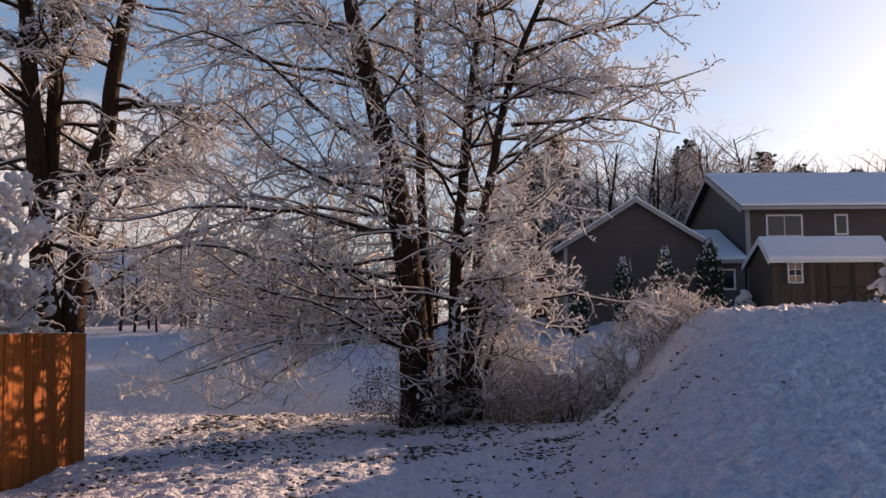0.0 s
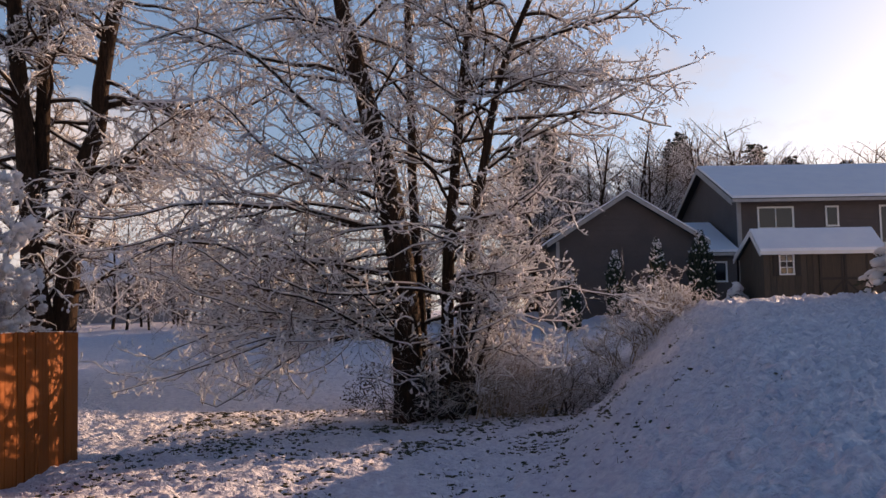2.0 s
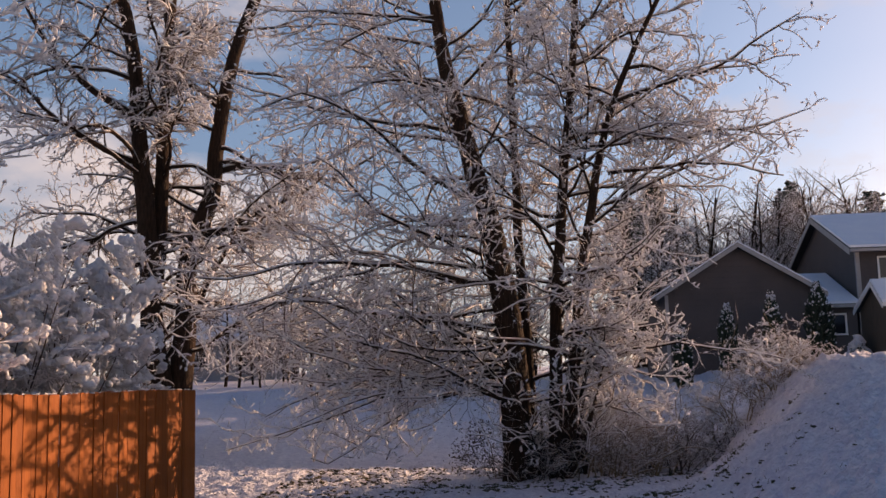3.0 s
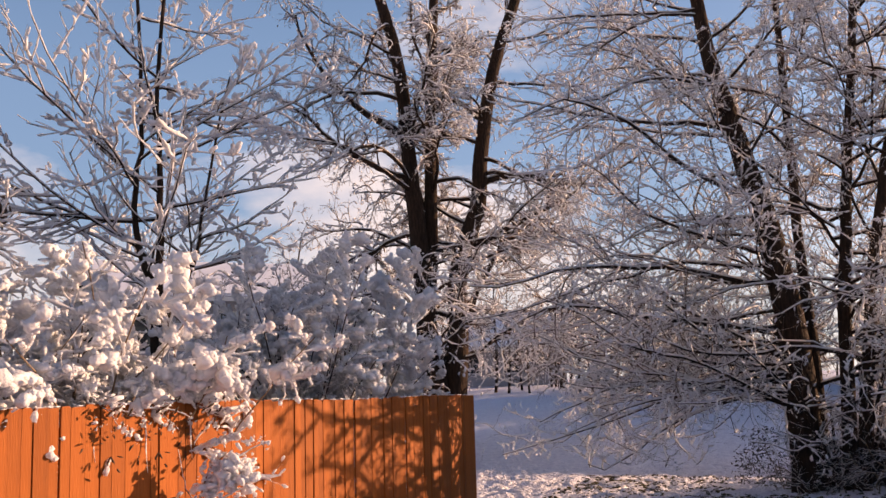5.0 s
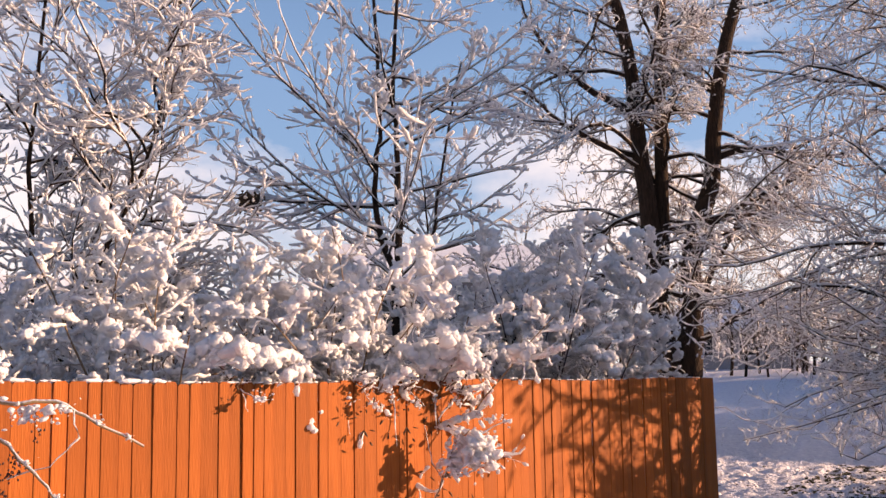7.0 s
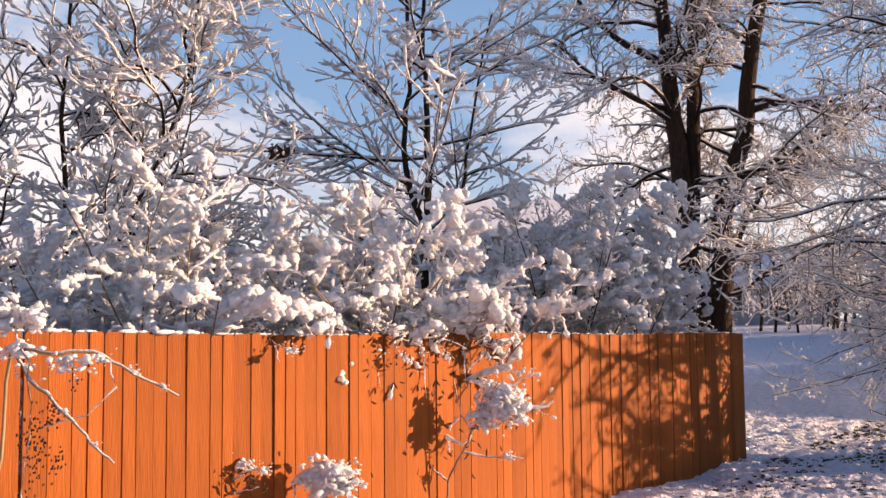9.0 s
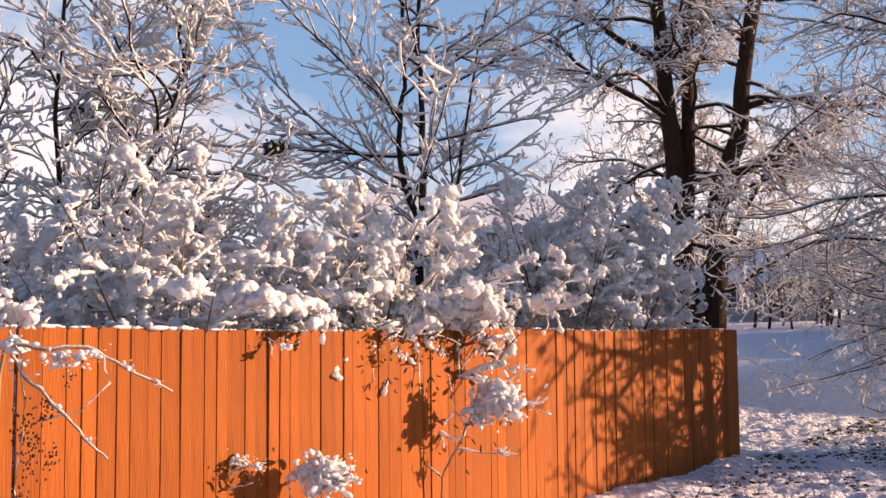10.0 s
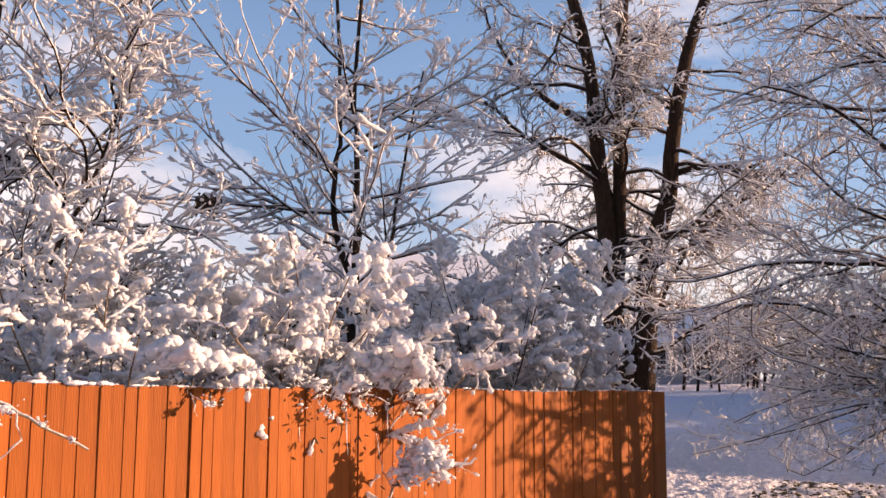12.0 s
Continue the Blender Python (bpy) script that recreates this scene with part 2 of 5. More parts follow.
def terrain(X, D):
    """Height of the lawn: a low floor on one side, and a bank that rises to a terrace."""
    low = ramp(D, (-30, 0, 8, 13, 19, 40, 60, 140, 400), (0.1, 0.1, 0.06, 0.10, 0.23, 1.65, 2.5, 4.0, 6.0))
    high = ramp(D, (-30, 0, 5, 9, 14, 18, 20, 26, 33, 60, 140, 400), (0.2, 0.3, 0.74, 1.22, 1.82, 2.12, 2.22, 2.12, 2.1, 2.7, 4.0, 6.0))
    high += 0.10 * sstep((X - 5) / 4) * sstep((D - 8) / 8) * sstep((30 - D) / 8)
    w = sstep((X - bank_edge(D)) / ramp(D, (0, 10, 18, 40), (3.5, 3.3, 3.1, 4.0)))
    return low + (high - low) * w


def ground_z(x, y):
    return terrain(*to_yard(x, y))


# ---- mesh helpers ----
def mesh_of(name, verts, faces, material, smooth=True):
    """A mesh from arrays: verts (n, 3) and faces (m, k), all faces with k corners."""
    me = bpy.data.meshes.new(name)
    verts, faces = np.asarray(verts, np.float32), np.asarray(faces, np.int32)
    k = faces.shape[1]
    me.vertices.add(len(verts))
    me.vertices.foreach_set("co", verts.ravel())
    me.loops.add(faces.size)
    me.loops.foreach_set("vertex_index", faces.ravel())
    me.polygons.add(len(faces))
    me.polygons.foreach_set("loop_start", np.arange(0, faces.size, k, dtype=np.int32))
    me.polygons.foreach_set("loop_total", np.full(len(faces), k, np.int32))
    me.polygons.foreach_set("use_smooth", np.full(len(faces), smooth, bool))
    me.update(calc_edges=True)
    me.validate()
    me.materials.append(material)
    return me


def hang(name, me, parent=None, label="", m=None):
    ob = new(name, me)
    if parent is not None:
        ob.parent = parent
    if m is not None:
        ob.matrix_basis = m
    if label:
        ob["label"] = label
    return ob


def part(name, bm, material, parent, label="", smooth=False, m=None):
    me = bpy.data.meshes.new(name)
    bm.normal_update()
    bm.to_mesh(me)
    bm.free()
    for p in me.polygons:
        p.use_smooth = smooth
    me.materials.append(material)
    return hang(name, me, parent, label, m)


def thing(name, m, label, category, group="", kind=""):
    ob = new(name)
    ob.matrix_basis = m
    ob.empty_display_size = 0.2
    return tagged(ob, label, category, group, kind)


def box(x0, x1, y0, y1, z0, z1, bevel=0.0, bm=None):
    own = bm or bmesh.new()
    vs = bmesh.ops.create_cube(own, size=1.0)["verts"]
    for v in vs:
        v.co = Vector((x0 + (v.co.x + 0.5) * (x1 - x0), y0 + (v.co.y + 0.5) * (y1 - y0), z0 + (v.co.z + 0.5) * (z1 - z0)))
    if bevel:
        bmesh.ops.bevel(own, geom=list({e for v in vs for e in v.link_edges}), offset=bevel, segments=2, affect='EDGES', profile=0.6)
    return own


def prism(profile, y0, y1, axis="y"):
    """A profile of (a, z) pairs drawn out along y (a is x) or along x (a is y)."""
    bm = bmesh.new()
    put = (lambda a, b, z: (a, b, z)) if axis == "y" else (lambda a, b, z: (b, a, z))
    A = [bm.verts.new(put(a, y0, z)) for a, z in profile]
    B = [bm.verts.new(put(a, y1, z)) for a, z in profile]
    n = len(profile)
    bm.faces.new(A)
    bm.faces.new(B[::-1])
    for i in range(n):
        bm.faces.new((A[i], B[i], B[(i + 1) % n], A[(i + 1) % n]))
    bmesh.ops.recalc_face_normals(bm, faces=bm.faces)
    return bm


def tubes(polys, sides, flat=1.0):
    """Vertices and quads of tubes along many polylines: (points, radii)."""
    by, V, F, base = {}, [], [], 0
    for pts, rad in polys:
        by.setdefault(len(pts), []).append((pts, rad))
    ang = np.linspace(0, 2 * np.pi, sides, endpoint=False)
    for k, some in by.items():
        P = np.array([[tuple(q) for q in p] for p, _ in some], float)
        R = np.array([r for _, r in some], float)
        T = np.gradient(P, axis=1)
        T /= np.linalg.norm(T, axis=2, keepdims=True) + 1e-9
        ref = np.where(np.abs(T.mean(1)[:, 2:3]) < 0.85, [[0, 0, 1.0]], [[1.0, 0, 0]])[:, None, :]
        n = np.cross(T, np.broadcast_to(ref, T.shape))
        n /= np.linalg.norm(n, axis=2, keepdims=True) + 1e-9
        b = np.cross(n, T)
        ring = P[:, :, None, :] + R[:, :, None, None] * (n[:, :, None, :] * np.cos(ang)[:, None] + flat * b[:, :, None, :] * np.sin(ang)[:, None])
        V.append(ring.reshape(-1, 3))
        c = np.arange(len(some))[:, None, None] * k * sides
        i = np.arange(k - 1)[None, :, None] * sides
        j = np.arange(sides)[None, None, :]
        j2 = (j + 1) % sides
        q = np.stack(np.broadcast_arrays(c + i + j, c + i + j2, c + i + sides + j2, c + i + sides + j), -1).reshape(-1, 4)
        F.append(q + base)
        base += len(V[-1])
    return np.concatenate(V), np.concatenate(F)


def lump_shapes(count, sub, rough, seed):
    """Unit lumps of snow with uneven outlines."""
    out = []
    for s in range(count):
        bm = bmesh.new()
        bmesh.ops.create_icosphere(bm, subdivisions=sub, radius=1.0)
        for v in bm.verts:
            v.co *= 1 + rough * noise.noise(v.co * 1.6 + Vector((seed + 7.3 * s, 0, 0))) + 0.4 * rough * noise.noise(v.co * 4 + Vector((0, seed + 3.1 * s, 0)))
        bm.verts.ensure_lookup_table()
        out.append((np.array([v.co[:] for v in bm.verts]), np.array([[v.index for v in f.verts] for f in bm.faces])))
        bm.free()
    return out


LUMPS = lump_shapes(8, 2, 0.55, 1.0)
CRUMBS = lump_shapes(8, 1, 0.5, 9.0)


def lumps_mesh(name, items, shapes, material, rng):
    """Many lumps in one mesh: (place, direction, length, thickness)."""
    V, F, base = [], [], 0
    for place, d, ln, th in items:
        some = LUMPS if shapes is LUMPS and th > 0.04 else CRUMBS
        v, f = some[rng.randrange(len(some))]
        d = Vector(d)
        d = d.normalized() if d.length > 1e-6 else Vector((1, 0, 0))
        q = np.array(d.to_track_quat('X', 'Z').to_matrix())
        V.append((v * (ln, th, th * 0.85)) @ q.T + np.array(tuple(place)))
        F.append(f + base)
        base += len(v)
    return mesh_of(name, np.concatenate(V), np.concatenate(F), material)


# ---- growth of trees and shrubs ----
def grow(out, rng, p, d, L, r, lvl, S):
    keep_off = S.get("keep_off")
    if lvl == 1 and keep_off and p.z < 8.5 and d.normalized().dot(keep_off) > 0.62:
        return
    n = S["n"][lvl]
    pts, dirs = [p.copy()], []
    d = d.normalized()
    j, up = S["jit"][lvl], S["up"][lvl]
    floor = S.get("floor", -9)
    for i in range(n):
        d = (d + Vector((rng.gauss(0, j), rng.gauss(0, j), rng.gauss(0, j) + up / n))).normalized()
        if p.z < floor and d.z < 0:
            d.z *= -0.6
        p = p + d * (L / n)
        pts.append(p)
        dirs.append(d)
    end = S["end"][lvl]
    rad = [r * (1 - (1 - end) * i / n) for i in range(n + 1)]
    out.setdefault(lvl, []).append((pts, rad))
    branch_off(out, rng, pts, dirs, rad, L, lvl, S)


def branch_off(out, rng, pts, dirs, rad, L, lvl, S):
    if lvl + 1 >= len(S["n"]):
        return
    kids, first, n = S["kids"][lvl], S["first"][lvl], len(dirs)
    for c in range(kids):
        u = first + (1 - first) * (c + rng.random()) / kids
        i = min(n - 1, int(u * n))
        f = u * n - i
        at = pts[i].lerp(pts[i + 1], f)
        t = dirs[i]
        perp = Vector((rng.gauss(0, 1), rng.gauss(0, 1), rng.gauss(0, 1) * S["flat"][lvl]))
        perp = perp - t * perp.dot(t)
        if perp.length < 1e-3:
            continue
        perp.normalize()
        a = radians(S["ang"][lvl] * rng.uniform(0.65, 1.3))
        cl = L * S["ratio"][lvl] * (1.15 - 0.65 * u) * rng.uniform(0.6, 1.25)
        rr = rad[i] + (rad[i + 1] - rad[i]) * f
        grow(out, rng, at, t * math.cos(a) + perp * math.sin(a), cl, min(rr * 0.7, S["r"][lvl + 1] * rng.uniform(0.7, 1.2)), lvl + 1, S)


def snow_on(polys, rng, thick, lumpy=0.5, share=1.0, least=0.25):
    """Ridges of snow on the upper side of branches: less on steep ones."""
    out = []
    for pts, rad in polys:
        if rng.random() > share:
            continue
        n = len(pts)
        d = pts[-1] - pts[0]
        lie = max(least, math.hypot(d.x, d.y) / (d.length + 1e-6))
        q, rr = [], []
        for i in range(n):
            s = thick * lie * (1 + lumpy * rng.uniform(-1, 1))
            if i == 0 or i == n - 1:
                s *= 0.6
            s = max(s, 0.002) + rad[i] * 0.45
            q.append(pts[i] + Vector((0, 0, rad[i] * 0.7 + s * 0.45)))
            rr.append(s)
        out.append((q, rr))
    return out


def tree_thing(name, base, label, out, rng, bark, twig_bark, snow_thick, group="", category="tree", twig_from=3, lumps=0, lump_size=(0.03, 0.06), sides=(9, 6, 4, 3, 3), lumpy=0.6, sleeve=0.0, sleeve_share=0.5):
    """Puts grown branches together: trunk, limbs, twigs and the snow on them. Points are relative to the base."""
    ob = thing(name, Matrix.Translation(base), label, category, group)
    trunk = [q for l in (0,) for q in out.get(l, [])]
    limbs = out.get(1, [])
    branches = out.get(2, []) if twig_from > 2 else []
    twigs = [q for l, some in out.items() if l >= twig_from for q in some]
    hang("trunk", mesh_of("trunk", *tubes(trunk, sides[0]), bark), ob)
    for nm, some, sd, mt in (("limb", limbs, sides[1], bark), ("branch", branches, sides[2], twig_bark), ("twig", twigs, sides[3], TWIG)):
        if some:
            tagged(hang(nm, mesh_of(nm, *tubes(some, sd), mt), ob), kind="stuff")
    ridge = snow_on(limbs, rng, snow_thick * 0.9, 0.4) + snow_on(branches, rng, snow_thick, lumpy)
    if sleeve:
        ridge += snow_on([q for q in out.get(twig_from, []) if len(q[0]) > 2], rng, sleeve, 0.55, sleeve_share)
    if ridge:
        tagged(hang("branch_snow", mesh_of("branch_snow", *tubes(ridge, 4, 0.8), SNOW), ob, "fresh snow lying along the branches"), kind="stuff")
    if lumps and twigs:
        items = []
        for _ in range(lumps):
            pts, rad = twigs[rng.randrange(len(twigs))]
            i = rng.randrange(len(pts) - 1)
            s = rng.uniform(*lump_size)
            items.append((pts[i].lerp(pts[i + 1], rng.random()) + Vector((0, 0, s * 0.3)), pts[i + 1] - pts[i], s * rng.uniform(1.3, 3.2), s))
        tagged(hang("clump_snow", lumps_mesh("clump_snow", items, CRUMBS, SNOW, rng), ob, "small clumps of snow caught on twigs"), kind="stuff")
    return ob


def stem(out, rng, ctrl, r0, r1, S, per=3):
    """A leading stem along control points, with limbs growing from it."""
    pts = []
    C = [Vector(c) for c in ctrl]
    for i in range(len(C) - 1):
        for k in range(per):
            u = k / per
            a, b, c, d = C[max(0, i - 1)], C[i], C[i + 1], C[min(len(C) - 1, i + 2)]
            q = 0.5 * ((2 * b) + (c - a) * u + (2 * a - 5 * b + 4 * c - d) * u * u + (3 * b - a - 3 * c + d) * u ** 3)
            pts.append(q + Vector((rng.gauss(0, 0.012), rng.gauss(0, 0.012), 0)))
    pts.append(C[-1])
    n = len(pts) - 1
    rad = [r0 + (r1 - r0) * (i / n) ** 0.8 for i in range(n + 1)]
    out.setdefault(0, []).append((pts, rad))
    dirs = [(pts[i + 1] - pts[i]).normalized() for i in range(n)]
    L = sum((pts[i + 1] - pts[i]).length for i in range(n))
    branch_off(out, rng, pts, dirs, rad, L, 0, S)


# ---- ground ----
def axis_steps(lo, fine_lo, fine_hi, hi, step, growth=1.12):
    mid = list(np.arange(fine_lo, fine_hi + 1e-6, step))
    left, right, s = [], [], step
    x = fine_lo
    while x > lo:
        s *= growth
        x -= s
        left.append(x)
    x, s = fine_hi, step
    while x < hi:
        s *= growth
        x += s
        right.append(x)
    return np.array(left[::-1] + mid + right)


def build_ground():
    xs, ds = axis_steps(-900, -7.5, 9.5, 900, 0.055, 1.1), axis_steps(-60, 5.5, 19.5, 1500, 0.057, 1.1)
    V = np.zeros((len(ds), len(xs), 3))
    for i, d in enumerate(ds):
        for k, x in enumerate(xs):
            z = terrain(x, d)
            if abs(x) < 40 and -10 < d < 60:
                w = sstep((x - bank_edge(d)) / 3)
                # trodden tufts show through the thin snow
                z += 0.05 * noise.noise(Vector((x * 0.7, d * 0.7, 0))) + 0.03 * noise.noise(Vector((x * 2.3, d * 2.3, 3)))
                tuft = noise.noise(Vector((x * 4.6, d * 4.6, 8)))
                z += 0.04 * tuft + (0.045 + 0.065 * w) * noise.noise(Vector((x * 9.5, d * 8.0, 2))) + 0.09 * w * noise.noise(Vector((x * 5.2, d * 5.6, 12)))
                bank = math.exp(-((x - bank_edge(d) - 1.3) / 0.9) ** 2) * sstep((d - 9) / 5)
                z += 0.16 * bank * noise.noise(Vector((x * 2.4, d * 2.4, 5)))
            p = yard(x, d)
            V[i, k] = (p.x, p.y, z)
    n, m = len(ds), len(xs)
    i, k = np.meshgrid(np.arange(n - 1), np.arange(m - 1), indexing="ij")
    a = i * m + k
    F = np.stack([a, a + 1, a + m + 1, a + m], -1).reshape(-1, 4)
    ob = hang("ground", mesh_of("ground", V.reshape(-1, 3), F, SNOW_GROUND))
    tagged(ob, "snow-covered lawn rising to a bank", "ground", kind="structure")


build_ground()

# ---- fence ----
FC = Vector((4.2, 13.6, 0))
FD = Vector((-0.607, -0.794, 0)).normalized()
FENCE_TOP, FENCE_LEN = 1.84, 15.5


def fence_point(s, off=0.0, z=0.0):
    """A point s metres along the fence from its far end, off metres out on the lawn side."""
    n = Vector((-FD.y, FD.x, 0))
    p = FC + FD * s + n * off
    return Vector((p.x, p.y, z))


def plank_mesh(w, h, t=0.018, ear=0.014):
    a = w / 2
    prof = [(-a, 0), (a, 0), (a, h - ear), (a - ear, h), (-a + ear, h), (-a, h - ear)]
    bm = prism(prof, -t / 2, t / 2)
    me = bpy.data.meshes.new("plank")
    bm.to_mesh(me)
    bm.free()
    me.materials.append(FENCE)
    return me


def build_fence():
    rng = random.Random(4)
    n = Vector((-FD.y, FD.x, 0))
    turn = math.degrees(math.atan2(FD.y, FD.x))
    ob = thing("wooden_fence", Matrix.Translation((FC.x, FC.y, 0)) @ pose(0, 0, 0, 0, 0, turn), "orange-brown stained board fence with snow along its top", "fence")
    sizes = [(0.089, plank_mesh(0.089, 1.84)), (0.115, plank_mesh(0.115, 1.84)), (0.14, plank_mesh(0.14, 1.84))]
    s = 0.0
    while s < FENCE_LEN:
        w, me = rng.choices(sizes, (5, 2, 3))[0]
        gap = rng.choice((0.001, 0.003, 0.005, 0.008, 0.013))
        p = fence_point(s + w / 2)
        z = ground_z(p.x, p.y) - 0.06
        top = FENCE_TOP + rng.gauss(0, 0.006) + 0.012 * math.sin(s * 1.3)
        hang("plank", me, ob, "", Matrix.Translation((s + w / 2, rng.gauss(0, 0.004), z)) @ pose(0, 0, 0, rng.gauss(0, 0.1), 1.0 + rng.gauss(0, 0.08), rng.gauss(0, 0.6)) @ Matrix.Diagonal((1, 1, (top - z) / 1.84, 1)))
        s += w + gap
    for z in (0.35, 1.0, 1.6):
        part("rail", box(0.02, FENCE_LEN, -0.055, -0.013, z, z + 0.085, 0.004), FENCE, ob)
    for k in range(7):
        x = 0.03 + k * 2.42
        part("post", box(x, x + 0.09, -0.15, -0.058, -0.1, FENCE_TOP - 0.05, 0.006), FENCE, ob)
    # a ragged ridge of snow on the plank tops
    items = []
    for k in range(330):
        s = rng.random() * FENCE_LEN
        sz = rng.uniform(0.006, 0.011) * (2.0 if s > 9.5 and rng.random() < 0.45 else 1)
        items.append(((s, rng.gauss(0, 0.008), FENCE_TOP + 0.012 * math.sin(s * 1.3) + sz * 0.35), (1, 0, 0), sz * rng.uniform(2, 5), sz))
    tagged(hang("snow_ridge", lumps_mesh("snow_ridge", items, CRUMBS, SNOW, rng), ob, "thin crumbly snow on plank tops"), kind="stuff")


build_fence()

# ---- trees ----
BIG = dict(n=(0, 11, 8, 4, 2), jit=(0, 0.17, 0.27, 0.38, 0.42), up=(0, 0.15, 0.1, 0.25, 0.3), end=(0.3, 0.2, 0.3, 0.5, 0.6),
           kids=(20, 10, 8, 4), first=(0.16, 0.12, 0.12, 0.15), flat=(0.4, 0.7, 0.8, 1.0), ang=(62, 50, 48, 45), ratio=(0.42, 0.44, 0.44, 0.52),
           r=(0, 0.03, 0.0135, 0.0092, 0.008))


def yard_dir(u, v, z):
    return Vector((u * YR[0] + v * YF[0], u * YR[1] + v * YF[1], z))


def main_tree():
    rng = random.Random(21)
    out = {}
    S = dict(BIG, keep_off=yard_dir(0.1, -0.99, 0), floor=0.4)
    Y = yard_dir
    stem(out, rng, [Y(0, 0, -0.3), Y(0, 0, 0.3), Y(-0.11, 0, 2.57), Y(-0.39, 0.05, 4.47), Y(-0.73, 0.1, 5.9), Y(-1.06, 0.2, 7.27), Y(-1.35, 0.2, 8.6), Y(-1.6, 0.3, 10.6)], 0.36, 0.11, S)
    stem(out, rng, [Y(0.3, 0.2, -0.3), Y(0.22, 0.3, 2.5), Y(0.11, 0.5, 4.8), Y(0.08, 0.6, 7.0), Y(0.03, 0.7, 9.8)], 0.13, 0.06, S)
    stem(out, rng, [Y(0.7, 0, -0.3), Y(0.78, -0.1, 2.5), Y(0.95, -0.15, 4.47), Y(1.08, -0.2, 5.9), Y(1.29, -0.3, 7.6), Y(1.5, -0.3, 10.2)], 0.14, 0.06, S)
    S4 = dict(S, kids=(19, 10, 8, 4))
    stem(out, rng, [Y(0.9, -0.1, -0.3), Y(1.05, -0.3, 1.5), Y(1.29, -0.4, 3.4), Y(1.57, -0.5, 5.0), Y(1.9, -0.6, 6.5), Y(2.3, -0.7, 7.6), Y(3.2, -0.8, 9.4)], 0.14, 0.04, S4)
    # long low limbs that sweep out over the lawn
    for a, b, L, r in (((-0.2, 0, 2.6), (-0.85, -0.3, 0.0), 5.6, 0.075), ((-0.1, 0, 1.9), (-0.9, -0.45, -0.05), 5.0, 0.06), ((-0.3, 0, 3.6), (-0.9, -0.2, 0.25), 6.0, 0.08),
                       ((1.1, -0.3, 2.1), (0.9, -0.3, 0.42), 2.8, 0.045), ((1.0, -0.2, 1.7), (0.8, -0.5, 0.2), 2.4, 0.04), ((1.9, -0.6, 5.6), (0.95, -0.2, 0.3), 3.4, 0.06),
                       ((2.1, -0.7, 7.0), (0.95, -0.1, 0.3), 3.7, 0.06), ((2.2, -0.6, 6.2), (0.95, -0.1, 0.2), 3.4, 0.05), ((1.8, -0.5, 5.0), (0.95, 0.1, 0.3), 3.6, 0.05), ((1.5, -0.4, 4.6), (0.9, -0.3, 0.4), 3.3, 0.05), ((0.0, 0, 3.0), (-0.4, -0.9, 0.1), 4.0, 0.06),
                       ((-0.6, 0, 5.2), (-0.9, -0.3, 0.35), 5.5, 0.075), ((-0.9, 0, 6.6), (-0.9, -0.1, 0.3), 5.0, 0.07), ((0.7, -0.1, 3.2), (0.3, -0.95, 0.1), 3.5, 0.05),
                       ((-0.2, 0, 4.1), (-0.8, -0.5, 0.1), 5.2, 0.06), ((0.1, 0.2, 1.4), (-0.8, -0.6, 0.05), 3.6, 0.045)):
        grow(out, rng, Y(*a), Y(*b), L, r * 0.62, 1, dict(S, kids=(13, 10, 7, 3), jit=(0, 0.14, 0.24, 0.38, 0.42), up=(0, -0.12, 0.1, 0.35, 0.4)))
    for k in range(17):
        a = rng.uniform(2.5, 3.6) if k % 3 else rng.uniform(-0.2, 0.6)
        z = rng.uniform(1.7, 4.8)
        grow(out, rng, Y(0.2 + 0.5 * math.cos(a), 0, z), Y(math.cos(a), math.sin(a), rng.uniform(0.0, 0.35) + (0.25 if math.cos(a) > 0 else 0)), rng.uniform(4.6, 7.0) if math.cos(a) < 0 else rng.uniform(1.8, 2.6), 0.032, 1, dict(S, kids=(13, 10, 7, 3), jit=(0, 0.15, 0.24, 0.38, 0.42), up=(0, -0.12, 0.15, 0.35, 0.4)))
    # dense low sprays towards the fence and over the bank
    for k in range(15):
        left = k < 10
        a = rng.uniform(3.0, 4.05) if left else rng.uniform(-0.85, -0.1)
        z = rng.uniform(1.1, 2.8) if left else rng.uniform(1.3, 2.6)
        grow(out, rng, Y((-0.1 if left else 0.95), -0.1, z), Y(math.cos(a), math.sin(a), rng.uniform(-0.02, 0.2)), rng.uniform(4.0, 6.4) if left else rng.uniform(1.7, 2.5), 0.03, 1, dict(S, keep_off=None, kids=(13, 10, 7, 3), jit=(0, 0.16, 0.26, 0.38, 0.42), up=(0, -0.1, 0.15, 0.35, 0.4)))
    # long fine limbs high in the crown
    for k in range(18):
        left = k % 2 == 0
        z = rng.uniform(5.4, 9.6) if left else rng.uniform(4.8, 9.0)
        at = Y(ramp(z, (4.47, 5.9, 7.27, 8.6, 10.6), (-0.39, -0.73, -1.06, -1.35, -1.6)), 0.15, z) if left else Y(ramp(z, (4.5, 5.9, 7.6, 10.2), (0.95, 1.08, 1.29, 1.5)), -0.22, z)
        a = rng.uniform(2.5, 3.75) if left else rng.uniform(-0.6, 0.7)
        grow(out, rng, at, Y(math.cos(a), math.sin(a), rng.uniform(0.15, 0.6)), rng.uniform(3.8, 5.6) if left else rng.uniform(2.6, 3.6), 0.03, 1, dict(S, keep_off=None, kids=(13, 11, 7, 3), up=(0, -0.1, 0.1, 0.3, 0.3)))
